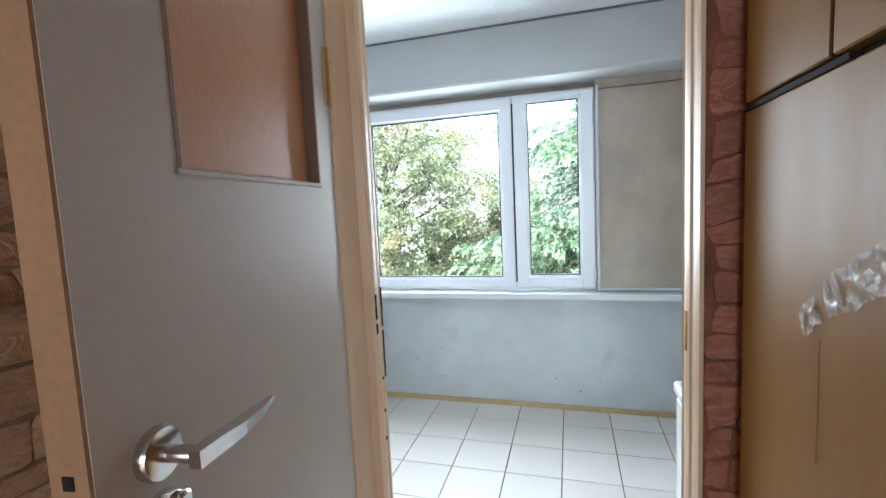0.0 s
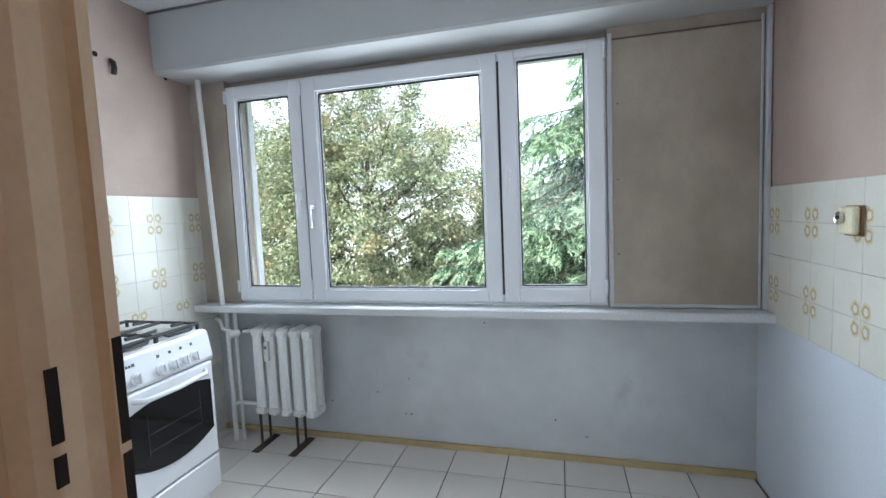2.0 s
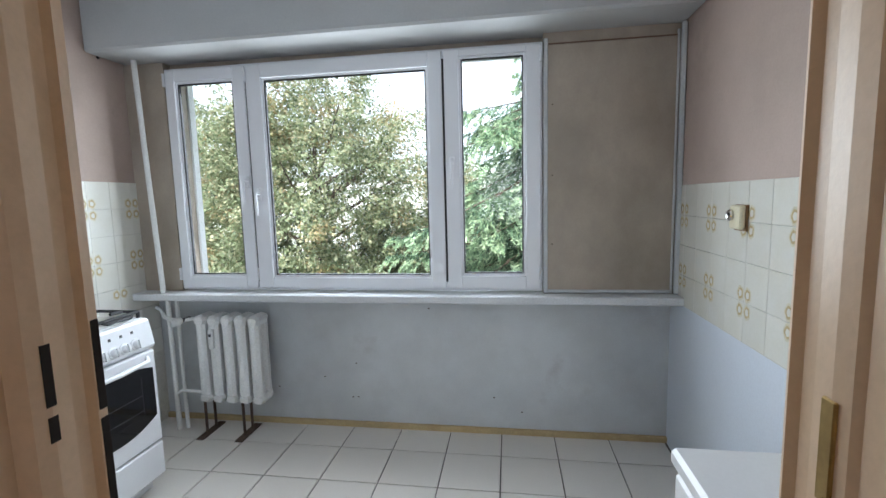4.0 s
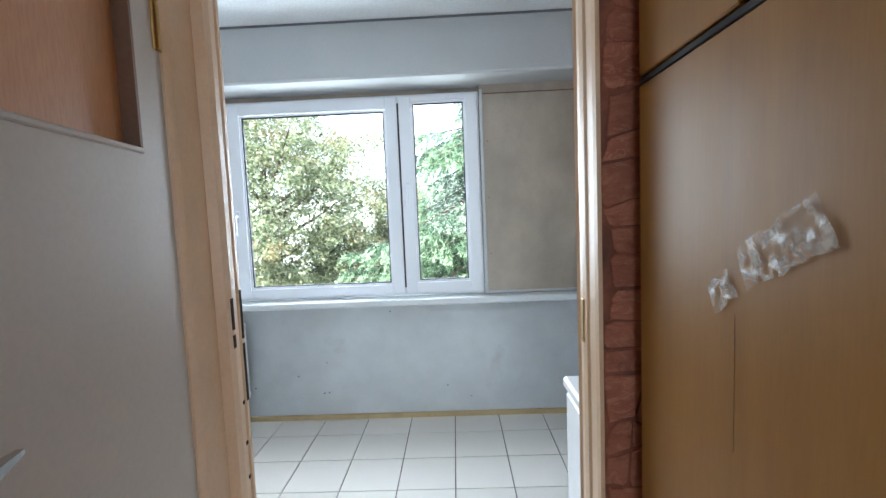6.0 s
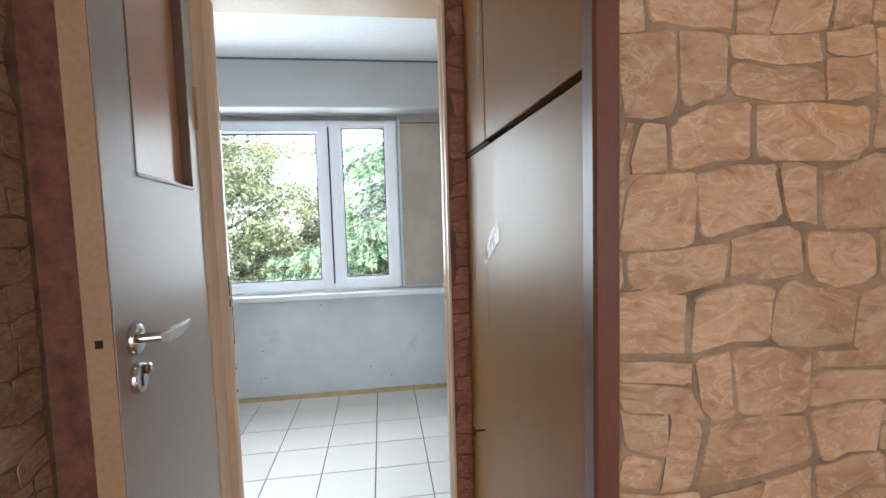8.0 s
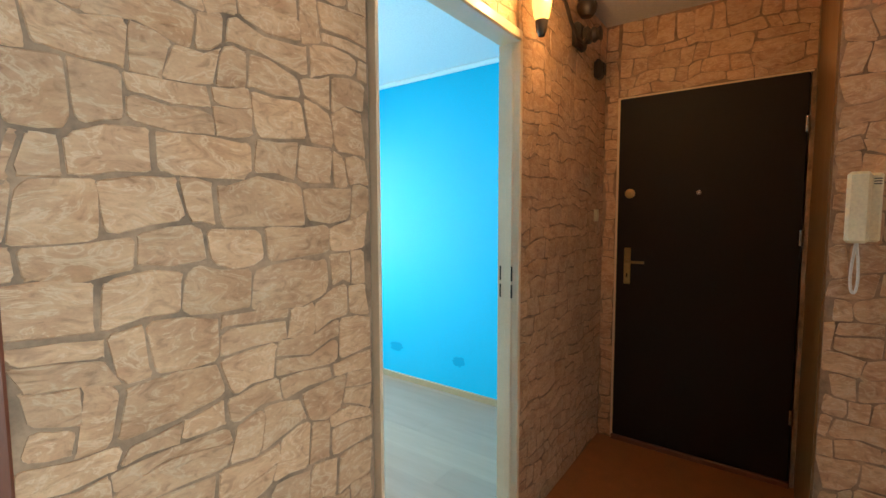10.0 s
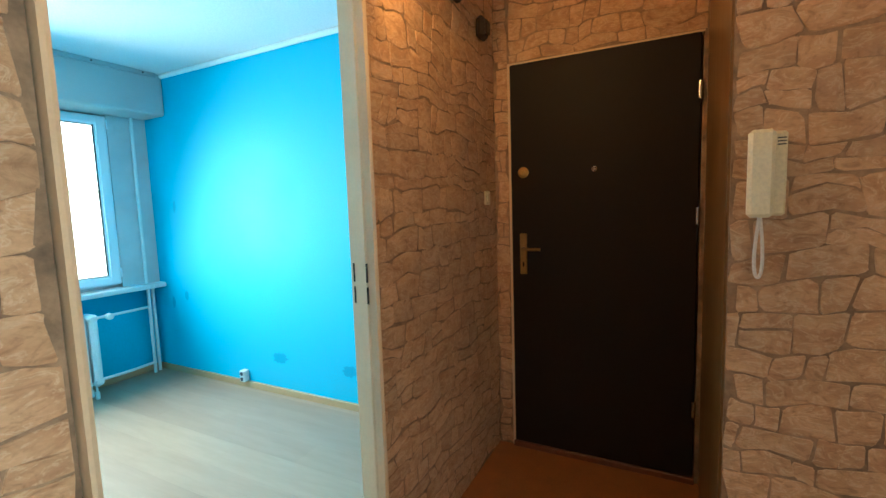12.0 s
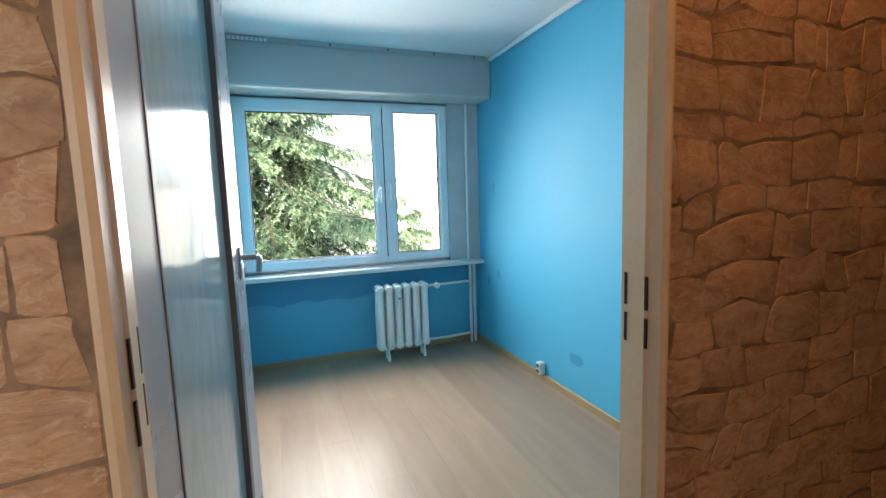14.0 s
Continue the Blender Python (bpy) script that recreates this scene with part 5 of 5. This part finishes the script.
def curtain_rail():
    d = thing("curtain_rail", (2.2, 3.07, BCEIL), "old grey aluminium curtain rail fixed along the ceiling", "curtain rail")
    bm = bmesh.new()
    add_box(bm, (BL + 0.01, 3.066, BCEIL - 0.036), (BR - 0.06, 3.088, BCEIL - 0.002), 0.003)
    r = part("track", bm, MAT["aluminium"], d)
    for x in (1.9, 2.32, 2.68, 3.02):
        bm = bmesh.new()
        add_lathe(bm, [(0, 0), (0.007, 0), (0.006, 0.003), (0, 0.003)], Matrix.Translation((x, 3.066, BCEIL - 0.018)) @ Matrix.Rotation(radians(90), 4, "X"), 10)
        part("screw", bm, MAT["iron"], r)
    for k in range(9):
        part("runner", bm_box((1.24 + k * 0.028, 3.06, BCEIL - 0.034), (1.258 + k * 0.028, 3.067, BCEIL - 0.016)), MAT["plastic_white"], r)


def paint_patch(name, label, poly, m, mat):
    bm = bmesh.new()
    add_prism(bm, poly, 0, 0.0012, m)
    return solid(name, bm, mat, label, "paint patch", "structure")


boxed_fitting()
wall_marks()
socket()
curtain_rail()
on_back = Matrix(((1, 0, 0, 0), (0, 0, -1, BY), (0, 1, 0, 0), (0, 0, 0, 1)))
wave = [(BL + 0.002 + (BR - BL - 0.004) * i / 60, 0.515 + 0.035 * noise.noise((i * 0.17, 0.3, 0)) + 0.016 * noise.noise((i * 0.6, 4, 0)) + (0.04 if i > 42 else 0.0)) for i in range(61)]
paint_patch("paint_band_blue", "darker blue band of older paint under the sill", wave + [(BR - 0.002, 0.731), (BL + 0.002, 0.731)], on_back, MAT["blue_dark"])
on_side = Matrix(((0, 0, -1, BR), (1, 0, 0, 0), (0, 1, 0, 0), (0, 0, 0, 1)))
for cy, cz, ry, rz, sd in ((1.99, 0.27, 0.075, 0.045, 1), (1.35, 0.26, 0.06, 0.04, 2), (3.02, 0.67, 0.022, 0.04, 3), (3.08, 1.40, 0.018, 0.05, 4), (3.2, 0.6, 0.02, 0.05, 6)):
    rnd = random.Random(sd)
    paint_patch("paint_patch_blue", "deeper blue touch-up patch on the wall",
                [(cy + ry * math.cos(a) * rnd.uniform(0.75, 1.15), cz + rz * math.sin(a) * rnd.uniform(0.75, 1.15)) for a in [i * math.pi / 11 for i in range(22)]], on_side, MAT["blue_dark"])


# ---- trees outside ----
def leaf_mesh(name, centers, dirs, normals, lengths, widths, mat):
    """Many small folded leaves in one mesh."""
    n = len(centers)
    dirs = dirs / np.linalg.norm(dirs, axis=1, keepdims=True)
    side = np.cross(dirs, normals)
    side /= np.linalg.norm(side, axis=1, keepdims=True) + 1e-9
    up = np.cross(side, dirs)
    a = centers
    b = centers + dirs * lengths[:, None] * 0.5 + side * widths[:, None] + up * widths[:, None] * 0.3
    c = centers + dirs * lengths[:, None]
    d = centers + dirs * lengths[:, None] * 0.5 - side * widths[:, None] + up * widths[:, None] * 0.3
    v = np.stack([a, b, c, d], axis=1).reshape(-1, 3)
    i = np.arange(n) * 4
    f = np.stack([i, i + 1, i + 2, i, i + 2, i + 3], axis=1).reshape(-1, 3)
    me = bpy.data.meshes.new(name)
    me.from_pydata(v.tolist(), [], f.tolist())
    me.materials.append(mat)
    return me


def crown_of(tree, name, me, label):
    ob = new(name, me)
    ob.parent = tree
    ob.matrix_parent_inverse = PLACE[tree].inverted()
    return tagged(ob, label=label)


def broadleaf(name, label, at, rx, rz, zc, clumps, per, mats, seed, size=0.08, turned=0.13):
    """A tree with a forked trunk and a lumpy crown of leafy sprays; some sprays have turned colour."""
    rng = np.random.default_rng(seed)
    t = thing(name, at, label, "tree", "trees outside the windows")
    base = Vector(at)
    bm = bmesh.new()
    top = Vector((base.x + 0.1, base.y, zc + rz * 0.6))
    add_tube(bm, [base, base.lerp(top, 0.35) + Vector((0.08, 0, 0)), base.lerp(top, 0.7) - Vector((0.06, 0, 0)), top], 0.16, 9, 0.03)
    for k in range(22):
        ang, f = rng.uniform(0, 6.28), rng.uniform(0.3, 0.9)
        p = base.lerp(top, f)
        r = rx * rng.uniform(0.5, 0.9)
        add_tube(bm, [p, p + Vector((math.cos(ang) * r * 0.45, math.sin(ang) * r * 0.45, 0.5)), p + Vector((math.cos(ang) * r, math.sin(ang) * r, 1.3))], 0.05, 6, 0.008)
    part("trunk", bm, MAT["bark"], t, "", True)
    u = rng.normal(size=(clumps, 3))
    u /= np.linalg.norm(u, axis=1, keepdims=True)
    rad = rng.uniform(0.3, 1.0, clumps) ** 0.5
    lump = 1 + 0.2 * np.sin(u[:, 0] * 5 + seed) * np.cos(u[:, 2] * 6 + seed) + rng.normal(0, 0.09, clumps)
    cen = u * (rad * lump)[:, None] * np.array([rx, rx, rz]) + np.array([base.x, base.y, zc])
    ci = np.repeat(np.arange(clumps), per)
    axis = u[ci] * np.array([1, 1, 0.5]) + rng.normal(0, 0.5, (clumps, 3))[ci]
    axis /= np.linalg.norm(axis, axis=1, keepdims=True)
    pos = cen[ci] + axis * rng.uniform(-0.3, 0.3, len(ci))[:, None] + rng.normal(0, 1, (len(ci), 3)) * np.array([0.1, 0.1, 0.065])
    dr = axis + rng.normal(0, 0.7, (len(pos), 3)) + np.array([0, 0, -0.45])
    nm = rng.normal(0, 0.55, (len(pos), 3)) + np.array([0, -0.25, 1.0])
    ln = size * rng.uniform(0.6, 1.35, len(pos))
    me = leaf_mesh("crown", pos, dr, nm, ln, ln * 0.34, mats[0])
    if len(mats) > 1:
        me.materials.append(mats[1])
        slot = np.repeat((rng.random(clumps) < turned).astype(np.int32), per)
        me.polygons.foreach_set("material_index", np.repeat(slot, 2))
    crown_of(t, "crown", me, "")
    return t


def spruce(name, label, at, top, slope, r_most, tier, z_low, seed, detail=1.0):
    """Tiers of drooping boughs with upturned ends; flat side sprays hang from each, paler towards their tips."""
    rng = np.random.default_rng(seed)
    t = thing(name, at, label, "tree", "trees outside the windows")
    base, tip = Vector(at), Vector((at[0], at[1], top))
    bm = bmesh.new()
    add_tube(bm, [base, base.lerp(tip, 0.5), tip], 0.15, 9, 0.01)
    C, D, N, Ln, Wd, S = [], [], [], [], [], []
    z, w = z_low, 0
    while z < top - 0.12:
        r = min(r_most, slope * (top - z)) + 0.1
        count = 10 if r > 0.9 else 7
        for b in range(count):
            ang = 2 * math.pi * (b + rng.uniform(-0.28, 0.28)) / count + w * 1.1
            rr, droop, zz = r * rng.uniform(0.68, 1.12), rng.uniform(0.22, 0.6), z + rng.uniform(-0.16, 0.16)
            out, lat = np.array([math.cos(ang), math.sin(ang), 0]), np.array([-math.sin(ang), math.cos(ang), 0])
            root = np.array([at[0], at[1], zz])

            def bough(q):
                return root + out * (rr * q)[:, None] + np.array([0, 0, 1.0]) * (rr * (0.12 * q - droop * q ** 2 * 1.3 + 0.5 * droop * q ** 4))[:, None]
            add_tube(bm, [Vector(p) for p in bough(np.linspace(0, 1, 6))], 0.02, 5, 0.004)
            m = max(5, int(rr * 12 * detail))
            s = np.repeat(np.linspace(0.16, 0.99, m), 2) + rng.normal(0, 0.012, 2 * m)
            side = np.tile([-1.0, 1.0], m)
            tl = (0.1 + 0.42 * np.sin(np.clip(1.08 - s, 0, 1) * 2.0) ** 0.8) * min(1.0, 0.3 + rr * 0.4) * rng.uniform(0.7, 1.2, 2 * m)
            tw = lat * (side * rng.uniform(0.6, 1.0, 2 * m))[:, None] + out * rng.uniform(0.35, 0.9, 2 * m)[:, None] + np.array([0, 0, 1.0]) * rng.uniform(-1.3, -0.2, 2 * m)[:, None]
            tw /= np.linalg.norm(tw, axis=1, keepdims=True)
            k = max(5, int(13 * detail))
            q = np.tile(np.linspace(0.04, 1, k), 2 * m)
            i = np.repeat(np.arange(2 * m), k)
            p = bough(s)[i] + tw[i] * (tl[i] * q)[:, None] + np.array([0, 0, -0.12]) * (q ** 2 * tl[i])[:, None]
            for e in range(4):
                C.append(p)
                D.append(tw[i] + rng.normal(0, 0.42, p.shape))
                N.append(rng.normal(0, 0.6, p.shape) + np.array([0, 0, 1.0]))
                Ln.append(0.068 * rng.uniform(0.7, 1.3, len(p)) / detail ** 0.5)
                Wd.append(np.full(len(p), 0.0088 / detail ** 0.5))
                S.append((q * 0.6 + s[i] * 0.6 + rng.normal(0, 0.12, len(p)) > 0.86).astype(np.int32))
        z += tier * rng.uniform(0.85, 1.15)
        w += 1
    part("trunk", bm, MAT["bark"], t, "", True)
    me = leaf_mesh("crown", np.concatenate(C), np.concatenate(D), np.concatenate(N), np.concatenate(Ln), np.concatenate(Wd), MAT["needle"])
    me.materials.append(MAT["needle_tip"])
    me.polygons.foreach_set("material_index", np.repeat(np.concatenate(S), 2))
    crown_of(t, "crown", me, "")
    return t


AUTUMN = (MAT["leaf"], MAT["leaf_turned"])
spruce("spruce_tree", "tall green spruce with drooping branches outside the windows", (1.25, 7.0, -4.0), 4.45, 0.74, 2.35, 0.25, -2.2, 5)
spruce("young_spruce_tree", "low dark conifer top seen over the sill", (5.6, 13.4, -4.0), 1.3, 0.5, 1.7, 0.4, -2.4, 6, 0.8)
broadleaf("broadleaf_tree", "rounded broadleaf tree turning yellow-green in autumn", (-3.9, 10.0, -4.0), 2.55, 3.45, 1.0, 1350, 115, AUTUMN, 1, 0.062)
broadleaf("broadleaf_tree", "lower autumn tree beside the taller one", (-0.9, 11.5, -4.0), 1.5, 2.5, -0.3, 620, 105, AUTUMN, 2, 0.062)
broadleaf("bush", "dark green bush low behind the window", (-1.6, 9.0, -4.0), 1.5, 1.6, -2.0, 220, 70, (MAT["leaf_dark"],), 3)
broadleaf("broadleaf_tree", "further green tree at the garden edge", (-7.4, 11.0, -4.0), 2.2, 3.4, 0.6, 850, 95, AUTUMN, 4, 0.065)
broadleaf("bush", "dark green shrubs under the tree", (-4.4, 9.4, -4.0), 2.4, 1.6, -2.0, 300, 70, (MAT["leaf_dark"],), 7)
broadleaf("bush", "dark hedge beneath the spruce", (2.4, 12.0, -4.0), 2.5, 1.5, -2.6, 220, 60, (MAT["leaf_dark"],), 8)


# made-up pale block covers the lawn's horizon, standing in for blown-out brightness
def far_backdrop():
    b = thing("pale_backdrop", (0, 42, -4), "plain pale block added far behind the trees as a white backdrop", "building")
    part("wall", bm_box((-45, 42, -4), (45, 52, 3.5)), MAT["facade"], b)
    part("roof", bm_box((-45.3, 41.7, 3.5), (45.3, 52.3, 3.75)), MAT["facade"], b)


far_backdrop()


# ---- pieces: floor tiles, planks, wall tiles, stones ----
def pieces_floor():
    bed = bpy.data.objects["floor_kitchen_bed"]
    gap, tw, tl = 0.003, 0.293, 0.288
    xs, ys = [-2.149 + tw * i for i in range(12)], [1.046 + tl * i for i in range(9)]
    cache = {}
    for xa in xs:
        for ya in ys:
            x0, x1, y0, y1 = max(xa, KL), min(xa + tw, KR), max(ya, 1.085), min(ya + tl, KY)
            if x1 - x0 < 0.02 or y1 - y0 < 0.02:
                continue
            key = (round(x1 - x0, 3), round(y1 - y0, 3))
            if key not in cache:
                cache[key] = finish(bm_box((gap, gap, -0.008), (key[0] - gap, key[1] - gap, 0), 0.0012), MAT["floor_tile"], "tile")
            ob = new("tile", cache[key])
            ob.location = (x0, y0, 0)
            ob.parent = bed
    bed = bpy.data.objects["floor_blue_bed"]
    cache, wd, ln = {}, 0.192, 1.28
    for i in range(11):
        x0, x1 = BL + i * wd, min(BL + (i + 1) * wd, BR)
        if x1 - x0 < 0.01:
            continue
        y = NY + 0.1 - (i * 0.43 % ln)
        while y < BY:
            y0, y1 = max(y, NY + 0.1), min(y + ln, BY)
            if y1 - y0 > 0.03:
                key = (round(x1 - x0, 3), round(y1 - y0, 3))
                if key not in cache:
                    cache[key] = finish(bm_box((0.0002, 0.0002, -0.006), (key[0] - 0.0002, key[1] - 0.0002, 0), 0.0003), MAT["plank"], "plank")
                ob = new("plank", cache[key])
                ob.location = (x0, y0, 0)
                ob.parent = bed
            y += ln


def pieces_wall_tiles(parent, x, facing, y_ref, z_top, rows, ya, yb, sy, sz, ring):
    """Glazed tiles, sy wide and sz high; ring(i, r) names the corner of tile i in row r that bears a printed ring."""
    g = 0.0006
    lo, hi = int(math.floor((ya - y_ref) / sy)), int(math.ceil((yb - y_ref) / sy))
    cache = {}
    for i in range(lo, hi):
        for r in range(rows):
            y0, y1 = max(y_ref + i * sy, ya), min(y_ref + (i + 1) * sy, yb)
            if y1 - y0 < 0.015:
                continue
            corner = ring(i, r)
            key = (round(y0 - y_ref - i * sy, 3), round(y1 - y0, 3), corner)
            if key not in cache:
                bm = bmesh.new()
                add_box(bm, (-0.007, g, -sz + g), (0.0, key[1] - g, -g), 0.0012)
                if corner:
                    cy, cz = (0.025 if corner[0] == 0 else sy - 0.025) - key[0], (-0.031 if corner[1] == 0 else -sz + 0.031)
                    if 0.022 < cy < key[1] - 0.022:
                        n = 20
                        turn = [k * 2 * math.pi / n for k in range(n)]
                        lobes = [1 + 0.07 * math.cos(5 * a) for a in turn]
                        rows_of = [[bm.verts.new((h, cy + ry * q * math.cos(a), cz + rz * q * math.sin(a))) for a, q in zip(turn, lobes)]
                                   for h, ry, rz in ((0.0009, 0.0105, 0.0125), (0.0006, 0.0178, 0.021), (0.0003, 0.0235, 0.0285))]
                        for k in range(n):
                            j = (k + 1) % n
                            bm.faces.new((rows_of[0][k], rows_of[1][k], rows_of[1][j], rows_of[0][j])).material_index = 1
                            bm.faces.new((rows_of[1][k], rows_of[2][k], rows_of[2][j], rows_of[1][j])).material_index = 2
                cache[key] = finish(bm, [MAT["wall_tile"], MAT["ring"], MAT["ring_halo"]], "tile")
            ob = new("tile", cache[key])
            ob.location = (x + facing * 0.007, y0, z_top - r * sz)
            if facing < 0:
                ob.scale = (-1, 1, 1)
            ob.parent = parent


def tile_ring(i, r):
    """Rings meet in fours round every second crossing of the joints."""
    return (i % 2, 1 - r % 2) if r < 4 else None


def tile_ring_low(i, r):
    """As above, with pairs at the head of the fifth row, half a step on."""
    return (1 - i % 2, 0) if r == 4 else tile_ring(i, r)


def stone_cells(w, h, rng, wide):
    """Rough courses of stones over a w by h wall, as rectangles; some stones are split in two."""
    cells, z = [], 0.0
    while z < h:
        ch = min(rng.choice((rng.uniform(0.04, 0.06), rng.uniform(0.06, 0.1), rng.uniform(0.07, 0.115))), h - z)
        if h - z - ch < 0.035:
            ch = h - z
        u = -rng.uniform(0, 0.12)
        while u < w:
            cw = rng.choice((rng.uniform(0.045, 0.085), rng.uniform(0.08, 0.14), rng.uniform(0.11, wide)))
            if w - (u + cw) < 0.04:
                cw = w - u
            if ch > 0.085 and cw > 0.07 and rng.random() < 0.3:
                k = rng.uniform(0.35, 0.65)
                cells += [(max(u, 0), z, min(u + cw, w), z + ch * k), (max(u, 0), z + ch * k, min(u + cw, w), z + ch)]
            else:
                cells.append((max(u, 0), z, min(u + cw, w), z + ch))
            u += cw
        z += ch
    return [c for c in cells if c[2] - c[0] > 0.02 and c[3] - c[1] > 0.02]


def pieces_stones(parent, m, w, z0, z1, seed, mat, wide=0.2):
    """Low embossed stones on a papered wall: m takes (along, up, out) to the world."""
    rng = random.Random(seed)
    h, n = z1 - z0, 18
    for a, b, c, d in stone_cells(w, h, rng, wide):
        # each side draws in on its own, so that joints open and close
        a, b, c, d = a + rng.uniform(-0.0015, 0.005), b + rng.uniform(-0.001, 0.0065), c - rng.uniform(-0.0015, 0.005), d - rng.uniform(-0.002, 0.003)
        cx, cz, hw, hh = (a + c) / 2, (b + d) / 2, (c - a) / 2, (d - b) / 2
        corner = [rng.uniform(4.5, 16.0) for _ in range(4)]
        lean, pts = rng.uniform(-0.1, 0.1), []
        for k in range(n):
            t = 2 * math.pi * (k + 0.5) / n
            ct, st = math.cos(t), math.sin(t)
            e = corner[(0 if ct > 0 else 1) + (0 if st > 0 else 2)]
            pu = cx + hw * math.copysign(abs(ct) ** (2 / e), ct)
            pv = cz + hh * math.copysign(abs(st) ** (2 / e), st)
            du = 0.034 * noise.noise((pu * 5.5 + seed, pv * 7, 0.2)) + 0.01 * noise.noise((pu * 19, pv * 19 + seed, 9.4)) + rng.uniform(-0.0022, 0.0022) + lean * (pv - cz) * 0.5
            dv = 0.04 * noise.noise((pu * 5.5, pv * 5 + seed, 7.7)) + 0.02 * noise.noise((pu * 13, pv * 13 + seed, 3.1)) + rng.uniform(-0.0024, 0.0024)
            pts.append((min(max(pu + du, 0.0005), w - 0.0005), min(max(pv + dv, 0.0005), h - 0.0005)))
        hgt = rng.uniform(0.0012, 0.0028)
        bm = bmesh.new()
        base = [bm.verts.new(m @ Vector((u, v + z0, -0.0005))) for u, v in pts]
        ring = [bm.verts.new(m @ Vector((cx + (u - cx) * 0.97, cz + (v - cz) * 0.94 + z0, hgt))) for u, v in pts]
        for k in range(n):
            q = (k + 1) % n
            bm.faces.new((base[k], base[q], ring[q], ring[k]))
        bm.faces.new(ring)
        ob = new("stone", finish(bm, mat, "stone", True))
        ob.parent = parent


pieces_floor()
pieces_wall_tiles(bpy.data.objects["wall_kitchen_left_lower"], KL, 1, 2.606, 1.485, 7, 1.29, 3.29, 0.1385, 0.1485, tile_ring_low)
pieces_wall_tiles(bpy.data.objects["wall_kitchen_right_band"], KR, -1, 2.845, 1.387, 4, 1.29, 3.195, 0.1435, 0.1455, tile_ring)

north = Matrix(((1, 0, 0, 0), (0, 0, -1, NY), (0, 1, 0, 0), (0, 0, 0, 1)))
east = lambda x, y: Matrix(((0, 0, -1, x), (-1, 0, 0, y), (0, 1, 0, 0), (0, 0, 0, 1)))
pieces_stones(hall_n1, Matrix.Translation((WARD + 0.03, 0, 0)) @ north, 1.249 - WARD - 0.03, 0, CEIL, 21, MAT["stone"])
pieces_stones(hall_n2, Matrix.Translation((2.069, 0, 0)) @ north, EX - 2.069, 0, CEIL, 22, MAT["stone"])
pieces_stones(hall_n1, Matrix.Translation((1.25, 0, 0)) @ north, 2.068 - 1.25, 2.09, CEIL, 23, MAT["stone"])
pieces_stones(hall_e, east(EX, NY), NY - 0.233, 0, CEIL, 24, MAT["stone"])
pieces_stones(hall_e, east(EX, 0.225), 0.885, 2.052, CEIL, 25, MAT["stone"])
pieces_stones(hall_j, east(JX, -0.672), 0.87, 0, CEIL, 26, MAT["stone"])
pieces_stones(hall_k, Matrix.Translation((0.482, 1.112 - NY, 0)) @ north, WARD + 0.06 - 0.482, 0, CEIL, 27, MAT["stone_red"])
pieces_stones(hall_w, Matrix(((0, 0, 1, WX), (1, 0, 0, -0.3), (0, 1, 0, 0), (0, 0, 0, 1))), 1.36, 0, CEIL, 28, MAT["stone"])
